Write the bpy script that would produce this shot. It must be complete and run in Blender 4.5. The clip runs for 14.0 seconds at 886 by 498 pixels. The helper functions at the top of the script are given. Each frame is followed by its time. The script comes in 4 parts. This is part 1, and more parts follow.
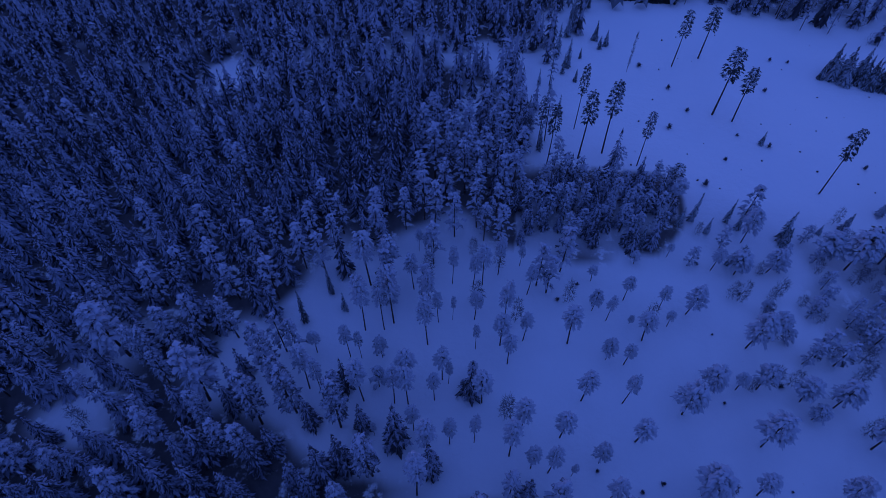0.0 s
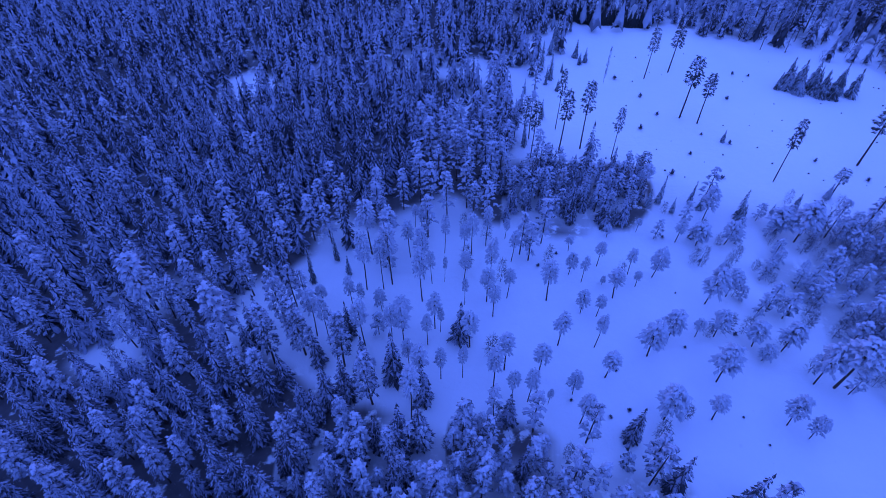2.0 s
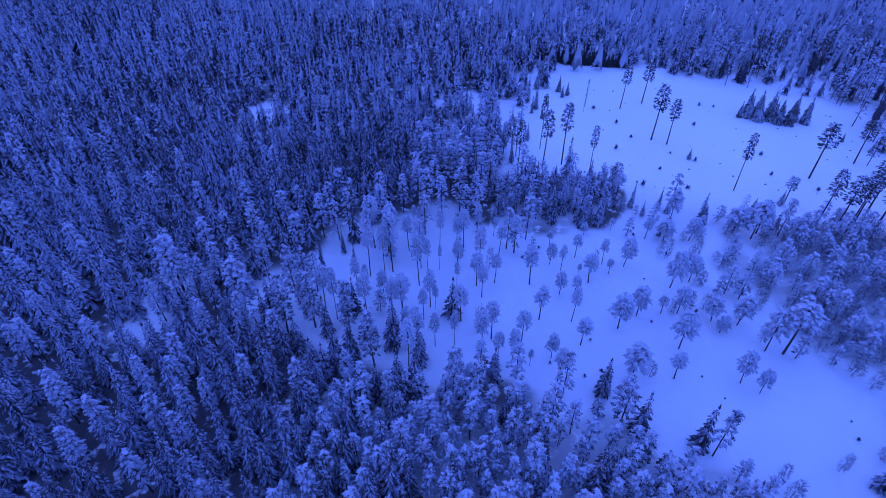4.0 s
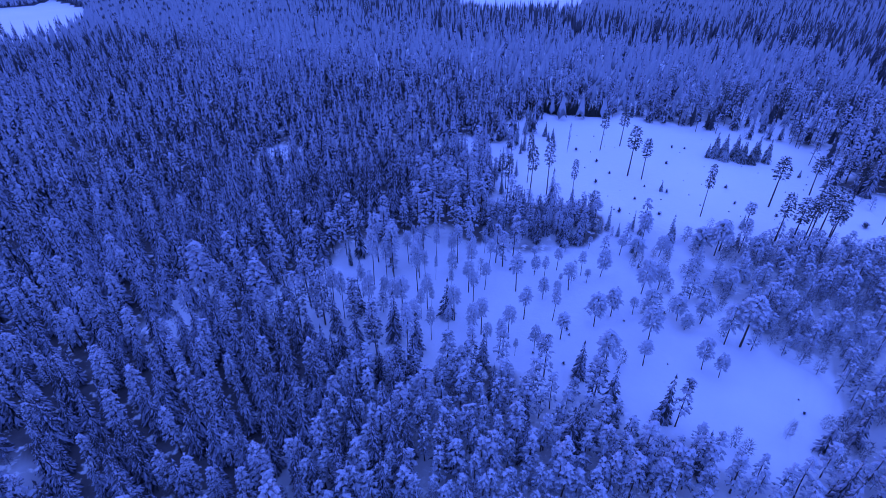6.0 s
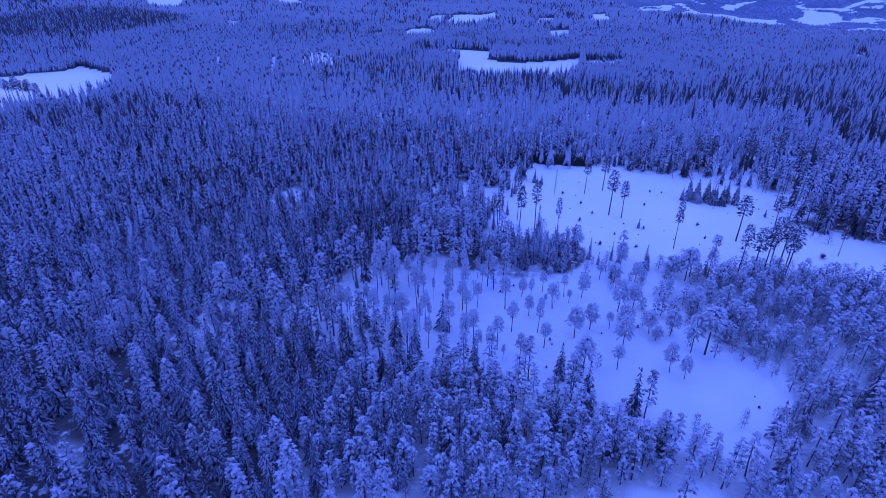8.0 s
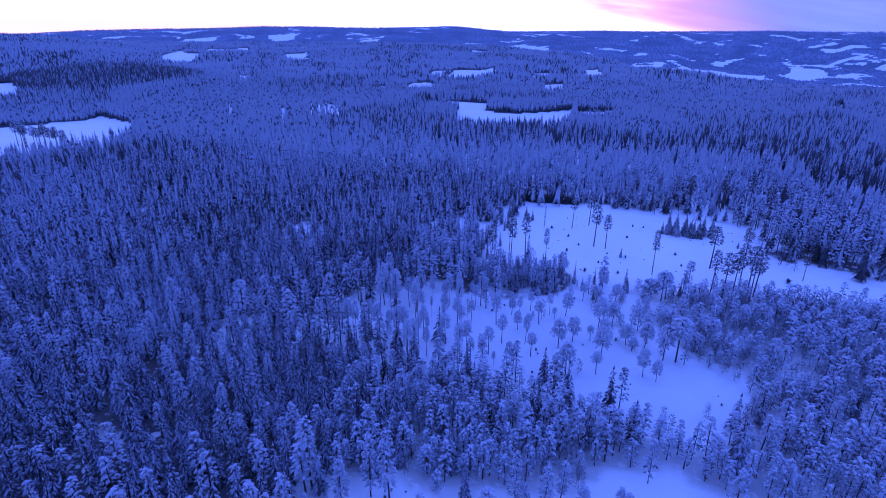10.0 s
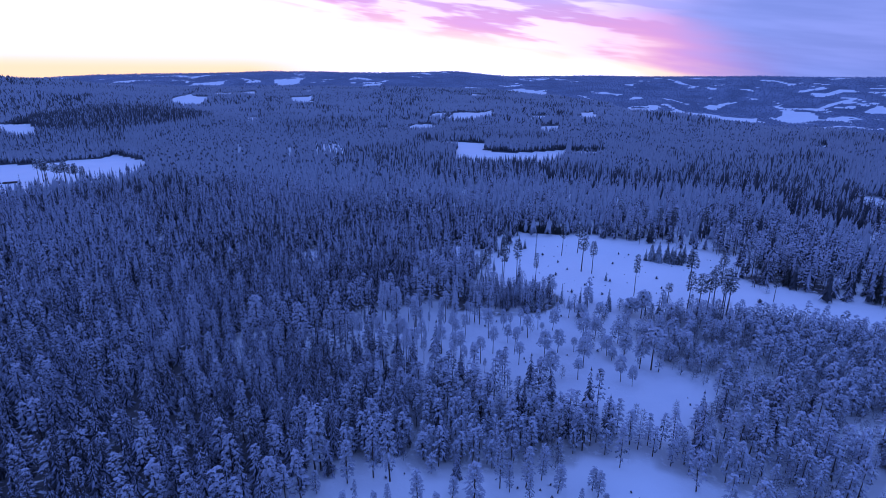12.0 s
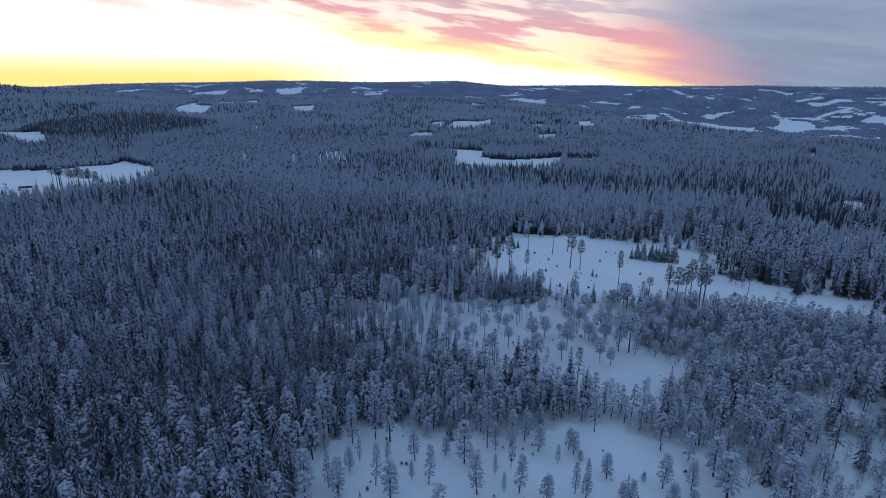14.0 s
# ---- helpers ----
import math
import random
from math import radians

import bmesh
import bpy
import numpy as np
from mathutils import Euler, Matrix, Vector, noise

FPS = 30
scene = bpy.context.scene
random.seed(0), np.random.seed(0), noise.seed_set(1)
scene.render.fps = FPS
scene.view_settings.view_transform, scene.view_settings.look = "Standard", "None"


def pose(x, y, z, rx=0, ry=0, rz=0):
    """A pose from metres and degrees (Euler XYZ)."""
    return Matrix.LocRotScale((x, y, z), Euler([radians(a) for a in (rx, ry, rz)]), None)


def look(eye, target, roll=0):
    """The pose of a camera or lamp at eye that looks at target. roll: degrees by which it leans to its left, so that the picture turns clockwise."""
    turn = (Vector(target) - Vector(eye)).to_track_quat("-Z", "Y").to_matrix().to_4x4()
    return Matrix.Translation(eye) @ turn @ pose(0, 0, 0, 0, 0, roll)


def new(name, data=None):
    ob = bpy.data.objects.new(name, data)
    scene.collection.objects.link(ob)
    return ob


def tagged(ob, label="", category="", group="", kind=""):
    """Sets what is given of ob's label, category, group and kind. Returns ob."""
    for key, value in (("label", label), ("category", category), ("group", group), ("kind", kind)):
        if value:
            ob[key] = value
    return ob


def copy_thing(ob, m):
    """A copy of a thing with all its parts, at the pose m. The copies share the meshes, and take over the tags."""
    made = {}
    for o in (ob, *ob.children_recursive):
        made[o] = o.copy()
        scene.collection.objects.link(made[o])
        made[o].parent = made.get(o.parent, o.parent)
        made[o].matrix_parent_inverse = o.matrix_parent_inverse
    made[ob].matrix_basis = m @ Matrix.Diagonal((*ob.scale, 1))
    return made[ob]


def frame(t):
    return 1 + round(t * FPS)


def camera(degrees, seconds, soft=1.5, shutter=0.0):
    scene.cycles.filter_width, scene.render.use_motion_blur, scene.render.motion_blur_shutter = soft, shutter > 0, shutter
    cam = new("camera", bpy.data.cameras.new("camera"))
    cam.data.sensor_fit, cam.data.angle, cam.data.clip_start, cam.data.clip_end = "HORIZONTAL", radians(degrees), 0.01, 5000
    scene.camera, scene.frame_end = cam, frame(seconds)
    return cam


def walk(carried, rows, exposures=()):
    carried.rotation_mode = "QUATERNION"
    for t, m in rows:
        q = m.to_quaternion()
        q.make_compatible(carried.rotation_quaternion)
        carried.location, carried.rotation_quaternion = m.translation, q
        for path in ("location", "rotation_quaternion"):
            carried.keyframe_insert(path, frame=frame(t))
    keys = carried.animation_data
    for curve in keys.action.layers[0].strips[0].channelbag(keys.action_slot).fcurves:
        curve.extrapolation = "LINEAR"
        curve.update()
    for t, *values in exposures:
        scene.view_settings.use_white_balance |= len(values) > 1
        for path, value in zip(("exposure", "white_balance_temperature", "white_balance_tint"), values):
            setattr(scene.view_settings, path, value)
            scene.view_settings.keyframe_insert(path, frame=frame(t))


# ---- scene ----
# the camera: level backward flight, tilting up from the wood to the horizon
cam = camera(78.1, 14.0, soft=0.85)
PATH = [
    (0, 8.66, 4.8, 85.46, 5.97, -49.94, 0.01),
    (0.5, 9.51, 0.0, 85.45, 5.94, -48.91, 0.03),
    (1, 10.34, -4.84, 85.44, 5.91, -47.79, 0.05),
    (1.5, 11.17, -9.73, 85.43, 5.89, -46.65, 0.07),
    (2, 12.0, -14.64, 85.43, 5.88, -45.5, 0.09),
    (2.5, 12.81, -19.59, 85.42, 5.87, -44.25, 0.11),
    (3, 13.62, -24.56, 85.41, 5.87, -42.87, 0.13),
    (5.5, 17.63, -49.51, 85.38, 5.91, -35.08, 0.21),
    (6, 18.42, -54.48, 85.37, 5.93, -33.44, 0.23),
    (6.5, 19.21, -59.43, 85.36, 5.95, -31.87, 0.24),
    (7, 20.01, -64.36, 85.36, 5.97, -30.27, 0.26),
    (7.5, 20.8, -69.26, 85.35, 5.99, -28.65, 0.27),
    (8, 21.6, -74.13, 85.34, 6.02, -27.06, 0.29),
    (10.5, 25.64, -97.79, 85.31, 6.15, -20.59, 0.35),
    (11, 26.46, -102.36, 85.3, 6.17, -19.24, 0.37),
    (11.5, 27.29, -106.86, 85.29, 6.2, -18.31, 0.38),
    (12, 28.13, -111.29, 85.29, 6.22, -17.75, 0.39),
    (12.5, 28.98, -115.65, 85.28, 6.24, -17.56, 0.4),
    (13, 29.83, -119.93, 85.27, 6.25, -17.3, 0.41),
    (13.5, 30.7, -124.13, 85.27, 6.27, -17.01, 0.42),
    (14, 31.57, -128.25, 85.26, 6.28, -16.84, 0.43),
]


def aim(x, y, z, yaw, pitch, roll):
    """A pose that looks along yaw (to the left from +y) and pitch, turned by roll."""
    a, b = radians(yaw), radians(pitch)
    ahead = Vector((-math.sin(a) * math.cos(b), math.cos(a) * math.cos(b), math.sin(b)))
    return look((x, y, z), Vector((x, y, z)) + ahead * 10, roll)


EXPOSURES = [
    (0.0, -1.3, 4350, 62), (0.2, -0.7, 4350, 65), (0.4, 0.09, 4300, 68), (3.2, 0.12, 4300, 70), (5.3, 0.20, 4380, 73), (8.2, 0.26, 4440, 76), (10.3, 0.03, 4360, 73), (11.2, -0.1, 4400, 74),
    (11.5, -0.14, 4480, 69), (12.0, -0.14, 4770, 51), (12.5, -0.14, 5230, 34), (13.0, -0.14, 5720, 21), (13.5, -0.14, 6160, 12), (14.0, -0.14, 6400, 10),
]
walk(cam, [(t, aim(x, y, z, yaw, pitch, roll)) for t, x, y, z, yaw, pitch, roll in PATH], EXPOSURES)


# ---- node helpers ----
class Nodes:
    """A small builder for node trees."""

    def __init__(self, tree):
        self.tree = tree
        tree.nodes.clear()

    def add(self, kind, **values):
        n = self.tree.nodes.new(kind)
        for key, value in values.items():
            setattr(n, key, value)
        return n

    def link(self, a, b):
        self.tree.links.new(a, b)

    def feed(self, socket, value):
        if isinstance(value, bpy.types.NodeSocket):
            self.link(value, socket)
        else:
            socket.default_value = value

    def math(self, op, a, b=0.0, c=0.0, clamp=False):
        n = self.add("ShaderNodeMath", operation=op, use_clamp=clamp)
        for s, v in zip(n.inputs, (a, b, c)):
            self.feed(s, v)
        return n.outputs[0]

    def ramp(self, value, low, high, to0=0.0, to1=1.0):
        n = self.add("ShaderNodeMapRange", interpolation_type="SMOOTHSTEP")
        for s, v in zip(n.inputs, (value, low, high, to0, to1)):
            self.feed(s, v)
        return n.outputs[0]

    def mix(self, fac, a, b):
        n = self.add("ShaderNodeMix", data_type="RGBA")
        self.feed(n.inputs[0], fac)
        self.feed(n.inputs[6], a)
        self.feed(n.inputs[7], b)
        return n.outputs[2]

    def noise(self, vector, scale, detail=3.0, rough=0.55):
        n = self.add("ShaderNodeTexNoise")
        self.link(vector, n.inputs["Vector"])
        n.inputs["Scale"].default_value = scale
        n.inputs["Detail"].default_value = detail
        n.inputs["Roughness"].default_value = rough
        return n.outputs["Fac"]


def rgb(r, g, b):
    return (r, g, b, 1.0)


# ---- world and sun: dusk, the sun just behind the far ridge ----
SUN_AZ = radians(12)
world = bpy.data.worlds.new("dusk_sky")
scene.world = world
world.use_nodes = True
N = Nodes(world.node_tree)
sky = N.add("ShaderNodeTexSky", sky_type="NISHITA")
sky.sun_disc = False
sky.sun_elevation, sky.sun_rotation = radians(-2.0), SUN_AZ
sky.air_density, sky.dust_density = 1.0, 1.5
co = N.add("ShaderNodeTexCoord").outputs["Generated"]
sep = N.add("ShaderNodeSeparateXYZ")
N.link(co, sep.inputs[0])
dx, dy, dz = sep.outputs
flat = N.math("SQRT", N.math("ADD", N.math("MULTIPLY", dx, dx), N.math("MULTIPLY", dy, dy)))
u = N.math("DIVIDE", dx, N.math("MAXIMUM", flat, 0.02))
v = N.math("DIVIDE", dz, N.math("MAXIMUM", flat, 0.02))
ahead = N.math("DIVIDE", dy, N.math("MAXIMUM", flat, 0.02))
# cloud coordinates: streaks long across, thin upwards, leaning
comb = N.add("ShaderNodeCombineXYZ")
N.feed(comb.inputs[0], N.math("ADD", N.math("MULTIPLY", u, 2.2), N.math("MULTIPLY", ahead, 0.6)))
N.feed(comb.inputs[1], N.math("ADD", N.math("MULTIPLY", v, 15.0), N.math("MULTIPLY", u, 1.9)))
streak = N.noise(comb.outputs[0], 1.0, 3.0, 0.5)
wisps = N.noise(comb.outputs[0], 3.0, 3.0, 0.55)
# a cloud deck whose lower edge slants down to the right; below it the bright gap over the ridge
hem = N.math("SUBTRACT", N.math("SUBTRACT", 0.045, N.math("MULTIPLY", u, 0.125)), N.math("MULTIPLY", N.ramp(u, 0.2, 0.4), 0.05))
deep = N.math("SUBTRACT", v, hem)
rag = N.math("ADD", deep, N.math("ADD", N.math("MULTIPLY", N.math("SUBTRACT", streak, 0.5), 0.13), N.math("MULTIPLY", N.math("SUBTRACT", wisps, 0.5), 0.04)))
cloud = N.ramp(rag, -0.015, 0.045)
gap_band = N.ramp(N.math("ABSOLUTE", N.math("ADD", u, 0.02)), 0.12, 0.42)
low_gold = N.math("MULTIPLY", N.ramp(v, 0.06, 0.004), gap_band)
bright = N.mix(low_gold, rgb(1.85, 1.72, 1.50), rgb(1.6, 1.08, 0.36))
bright = N.mix(N.math("MULTIPLY", N.math("MULTIPLY", N.ramp(rag, -0.035, -0.002), N.ramp(u, -0.42, -0.2)), 0.85), bright, rgb(1.55, 1.2, 0.42))
bank = N.mix(N.ramp(streak, 0.35, 0.65), rgb(0.60, 0.54, 0.64), rgb(0.95, 0.74, 0.79))
slate = N.mix(N.ramp(wisps, 0.3, 0.7), rgb(0.27, 0.36, 0.53), rgb(0.34, 0.43, 0.61))
bank = N.mix(N.ramp(u, 0.08, 0.38), bank, slate)
pink = N.math("MULTIPLY", N.ramp(rag, 0.11, 0.015), N.ramp(u, 0.46, 0.22))
bank = N.mix(N.math("MULTIPLY", pink, 0.9), bank, rgb(1.1, 0.46, 0.49))
rift = N.math("MULTIPLY", N.ramp(wisps, 0.56, 0.44), N.math("MULTIPLY", N.ramp(u, 0.3, 0.05), N.ramp(v, 0.22, 0.1)))
bank = N.mix(N.math("MULTIPLY", rift, 0.75), bank, rgb(1.5, 1.3, 1.1))
front = N.mix(cloud, bright, bank)
zenith = N.mix(N.ramp(streak, 0.3, 0.7), rgb(0.235, 0.41, 0.71), rgb(0.35, 0.505, 0.76))
facing = N.math("MULTIPLY", N.ramp(ahead, -0.1, 0.45), N.ramp(v, 0.45, 0.16))
colour = N.mix(facing, zenith, front)
back = N.add("ShaderNodeBackground")
N.link(colour, back.inputs[0])
back.inputs[1].default_value = 0.9
air = N.add("ShaderNodeBackground")
N.link(sky.outputs[0], air.inputs[0])
air.inputs[1].default_value = 0.05
both = N.add("ShaderNodeAddShader")
N.link(back.outputs[0], both.inputs[0])
N.link(air.outputs[0], both.inputs[1])
N.link(both.outputs[0], N.add("ShaderNodeOutputWorld").inputs[0])

sun_data = bpy.data.lights.new("sun", "SUN")
sun_data.energy, sun_data.angle, sun_data.color = 0.12, radians(14), (1.0, 0.72, 0.5)
sun = new("sun", sun_data)
sun.matrix_world = look((300 * math.sin(SUN_AZ), 300 * math.cos(SUN_AZ), 40), (0, 0, 0))


# ---- materials ----
def material(name):
    m = bpy.data.materials.new(name)
    m.use_nodes = True
    n = Nodes(m.node_tree)
    p = n.add("ShaderNodeBsdfPrincipled")
    n.link(p.outputs[0], n.add("ShaderNodeOutputMaterial").inputs[0])
    return m, n, p


def bump(n, p, height, strength, distance):
    b = n.add("ShaderNodeBump")
    b.inputs["Strength"].default_value, b.inputs["Distance"].default_value = strength, distance
    n.link(height, b.inputs["Height"])
    n.link(b.outputs[0], p.inputs["Normal"])


def needles(name, green, dark, amount, grain=2.2, rime=(rgb(0.40, 0.45, 0.54), rgb(0.66, 0.70, 0.78)), spread=0.5, mottle=0.35, stands=0.7):
    """Conifer needles with snow lying on what faces up; amount: how much snow."""
    m, n, p = material(name)
    geo = n.add("ShaderNodeNewGeometry")
    pos = n.add("ShaderNodeTexCoord").outputs["Object"]
    nz = n.add("ShaderNodeSeparateXYZ")
    n.link(geo.outputs["Normal"], nz.inputs[0])
    island = geo.outputs["Random Per Island"]
    each = n.add("ShaderNodeObjectInfo").outputs["Random"]
    clump = n.noise(pos, grain, 3.0, 0.6)
    broad = n.noise(geo.outputs["Position"], 0.11, 2.0, 0.5)
    lie = n.math("ADD", nz.outputs[2], n.math("MULTIPLY", n.math("SUBTRACT", clump, 0.5), mottle))
    lie = n.math("ADD", lie, n.math("MULTIPLY", n.math("SUBTRACT", island, 0.5), spread))
    lie = n.math("ADD", lie, n.math("MULTIPLY", n.math("SUBTRACT", broad, 0.5), 0.5))
    stand = n.noise(geo.outputs["Position"], 0.011, 3.0, 0.55)
    lie = n.math("ADD", lie, n.math("MULTIPLY", n.math("SUBTRACT", stand, 0.5), stands))
    snow = n.ramp(lie, 0.95 - amount, 1.3 - amount)
    needle = n.mix(n.math("ADD", n.math("MULTIPLY", island, 0.6), n.math("MULTIPLY", each, 0.4)), green, dark)
    white = n.mix(clump, *rime)
    n.link(n.mix(snow, needle, white), p.inputs["Base Color"])
    p.inputs["Roughness"].default_value = 0.85
    return m


def bark(name, a, b, frost):
    m, n, p = material(name)
    pos = n.add("ShaderNodeTexCoord").outputs["Object"]
    grain = n.noise(pos, 6.0, 4.0, 0.65)
    plates = n.noise(pos, 1.1, 2.0)
    base = n.mix(grain, a, b)
    rime = n.ramp(plates, 0.62 - frost, 0.72 - frost)
    n.link(n.mix(n.math("MULTIPLY", rime, 0.6), base, rgb(0.6, 0.63, 0.7)), p.inputs["Base Color"])
    p.inputs["Roughness"].default_value = 0.9
    bump(n, p, grain, 0.5, 0.04)
    return m


SPRUCE = needles("snowy_spruce_needles", rgb(0.050, 0.052, 0.064), rgb(0.032, 0.034, 0.043), 0.45, 2.6, (rgb(0.28, 0.298, 0.40), rgb(0.47, 0.492, 0.605)))
# needles free of snow; also colours the crown cores that imitate inner shade
SPRUCE_DARK = needles("bare_needles_crown_shade", rgb(0.030, 0.035, 0.035), rgb(0.018, 0.021, 0.022), 0.06)
PINE = needles("snowy_pine_needles", rgb(0.050, 0.053, 0.064), rgb(0.032, 0.035, 0.043), 0.47, 3.0, (rgb(0.29, 0.312, 0.40), rgb(0.51, 0.535, 0.64)))
BOG_PINE = needles("rimed_pine_needles", rgb(0.105, 0.107, 0.122), rgb(0.075, 0.077, 0.090), 0.84, 3.0, (rgb(0.32, 0.345, 0.43), rgb(0.54, 0.57, 0.67)))
CLEARING_PINE = needles("snow_heavy_pine_needles", rgb(0.040, 0.043, 0.048), rgb(0.026, 0.029, 0.033), 0.53, 3.0, (rgb(0.30, 0.325, 0.41), rgb(0.54, 0.57, 0.68)))
SEED_PINE = needles("dark_pine_needles", rgb(0.040, 0.046, 0.044), rgb(0.022, 0.026, 0.025), 0.16)
YOUNG = needles("frosted_young_needles", rgb(0.065, 0.070, 0.072), rgb(0.045, 0.050, 0.053), 0.52, 2.2, (rgb(0.30, 0.34, 0.41), rgb(0.52, 0.56, 0.64)))
MID_SPRUCE = needles("snowy_spruce_boughs", rgb(0.046, 0.048, 0.058), rgb(0.030, 0.032, 0.040), 0.46, 1.3, (rgb(0.29, 0.307, 0.40), rgb(0.49, 0.513, 0.625)), 0.3, 1.0)
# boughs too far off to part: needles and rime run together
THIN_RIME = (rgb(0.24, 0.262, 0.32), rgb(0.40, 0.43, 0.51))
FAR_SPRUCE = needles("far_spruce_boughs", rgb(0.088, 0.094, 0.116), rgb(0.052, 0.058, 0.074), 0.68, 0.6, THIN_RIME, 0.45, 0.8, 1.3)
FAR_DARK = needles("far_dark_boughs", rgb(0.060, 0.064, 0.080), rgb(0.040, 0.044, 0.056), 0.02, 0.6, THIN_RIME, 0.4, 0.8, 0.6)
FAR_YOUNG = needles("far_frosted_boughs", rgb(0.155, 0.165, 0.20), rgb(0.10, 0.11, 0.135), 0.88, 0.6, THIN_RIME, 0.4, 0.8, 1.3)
# hill woods: paler and bluer, the haze of distance mixed into the needles' colour
HAZY_HILL = needles("hazy_hill_boughs", rgb(0.195, 0.232, 0.335), rgb(0.155, 0.186, 0.275), 0.10, 0.3, THIN_RIME, 0.1)
BARK = bark("grey_brown_bark", rgb(0.040, 0.030, 0.026), rgb(0.085, 0.062, 0.050), 0.0)
TWIG = bark("frosted_birch_twigs", rgb(0.060, 0.060, 0.076), rgb(0.150, 0.153, 0.188), 0.10)


def snow_ground():
    m, n, p = material("snow_ground")
    pos = n.add("ShaderNodeTexCoord").outputs["Object"]
    drift = n.noise(pos, 0.035, 3.0)
    fine = n.noise(pos, 0.5, 5.0, 0.62)
    tufts = n.noise(pos, 0.9, 2.0, 0.5)
    white = n.mix(drift, rgb(0.70, 0.74, 0.80), rgb(0.82, 0.84, 0.87))
    grass = n.math("MULTIPLY", n.ramp(tufts, 0.70, 0.80), n.ramp(drift, 0.35, 0.6))
    white = n.mix(n.math("MULTIPLY", grass, 0.4), white, rgb(0.32, 0.30, 0.28))
    # under closed wood: fallen needles and scraps of snow, darkened for the shade there
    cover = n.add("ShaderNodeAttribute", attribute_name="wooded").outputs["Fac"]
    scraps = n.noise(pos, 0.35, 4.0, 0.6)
    shaded_litter = n.mix(fine, rgb(0.045, 0.042, 0.044), rgb(0.14, 0.135, 0.14))
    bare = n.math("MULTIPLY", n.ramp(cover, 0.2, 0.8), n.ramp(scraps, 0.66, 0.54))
    # on the bog: a duller, mottled grey-blue mixed into the snow
    boggy = n.add("ShaderNodeAttribute", attribute_name="boggy").outputs["Fac"]
    bog_tone = n.mix(n.noise(pos, 0.12, 4.0, 0.6), rgb(0.50, 0.53, 0.60), rgb(0.66, 0.69, 0.75))
    white = n.mix(n.math("MULTIPLY", boggy, 0.5), white, bog_tone)
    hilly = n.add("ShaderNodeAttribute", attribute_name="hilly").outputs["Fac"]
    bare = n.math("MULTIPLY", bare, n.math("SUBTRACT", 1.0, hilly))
    white = n.mix(bare, white, shaded_litter)
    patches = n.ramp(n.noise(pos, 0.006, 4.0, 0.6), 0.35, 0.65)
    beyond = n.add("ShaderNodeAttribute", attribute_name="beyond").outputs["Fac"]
    # dark ground under the far forest: shade between the trees, put into the colour
    floor_shade = n.mix(patches, rgb(0.045, 0.050, 0.066), rgb(0.085, 0.094, 0.12))
    # beyond the valley the wooded ground turns blue-grey, with distance haze painted in
    shade_to_haze = n.mix(beyond, floor_shade, n.mix(patches, rgb(0.12, 0.146, 0.22), rgb(0.205, 0.24, 0.34)))
    white = n.mix(n.math("MULTIPLY", hilly, n.ramp(cover, 0.5, 1.3)), white, shade_to_haze)
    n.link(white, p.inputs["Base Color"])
    p.inputs["Roughness"].default_value = 0.8
    bump(n, p, fine, 0.5, 0.35)
    return m


SNOW = snow_ground()

# ---- the lie of the land ----
def smooth(e0, e1, x):
    t = np.clip((x - e0) / (e1 - e0), 0, 1)
    return t * t * (3 - 2 * t)


EYE_X, EYE_Y = 31.0, -128.0
EDGE_AZ = [-180, -60, -5, 4, 12, 22, 33, 60, 180]
EDGE_R = [2500, 2600, 2650, 2300, 1400, 1000, 820, 800, 2500]
VALLEY_AZ = [-180, -50, -10, 6, 20, 35, 60, 180]
VALLEY_Z = [-40, -40, -42, -70, -125, -140, -140, -40]
RIDGE_AZ = [-180, -60, -45, -37, -23, -12, -5, 0, 19, 32, 60, 180]
RIDGE_Z = [80, 40, 33, 62, 94, 92, 102, 73, 80, 83, 80, 80]


def ripple(x, y, s, a):
    """A sum of crossing waves, as cheap rolling ground."""
    return (np.sin(x * s + 1.3) * np.cos(y * s * 0.83 - 0.7) + 0.55 * np.sin(x * s * 2.1 - y * s * 1.7 + 2.0) + 0.3 * np.sin(y * s * 4.3 + x * s * 3.1)) * a


def land(x, y):
    x, y = np.asarray(x, float), np.asarray(y, float)
    r = np.hypot(x - EYE_X, y - EYE_Y)
    az = np.degrees(np.arctan2(x - EYE_X, y - EYE_Y))
    near = smooth(380, 900, r)
    z = ripple(x, y, 0.045, 0.22) + near * ripple(x, y, 0.006, 5.0)
    z = z + 22 * np.exp(-(((x + 590) / 150) ** 2 + ((y - 700) / 120) ** 2))
    z = z + 56 * np.exp(-(((x + 1480) / 420) ** 2 + ((y - 1250) / 420) ** 2))
    z = z + smooth(1500, 2500, r) * 22 * smooth(8, -12, az)
    edge = np.interp(az, EDGE_AZ, EDGE_R)
    valley = np.interp(az, VALLEY_AZ, VALLEY_Z)
    ridge = np.interp(az, RIDGE_AZ, RIDGE_Z)
    z = z + (valley - z) * smooth(0, 1, (r - edge) / 900.0)
    up = smooth(3150, 4520, r)
    z = z + (ridge - z) * up + up * ripple(az * 40, r, 0.011, 2.4) * 1.3 + smooth(3000, 3600, r) * ripple(x, y, 0.004, 9.0) * (1 - up)
    return z - smooth(4560, 4850, r) * 60


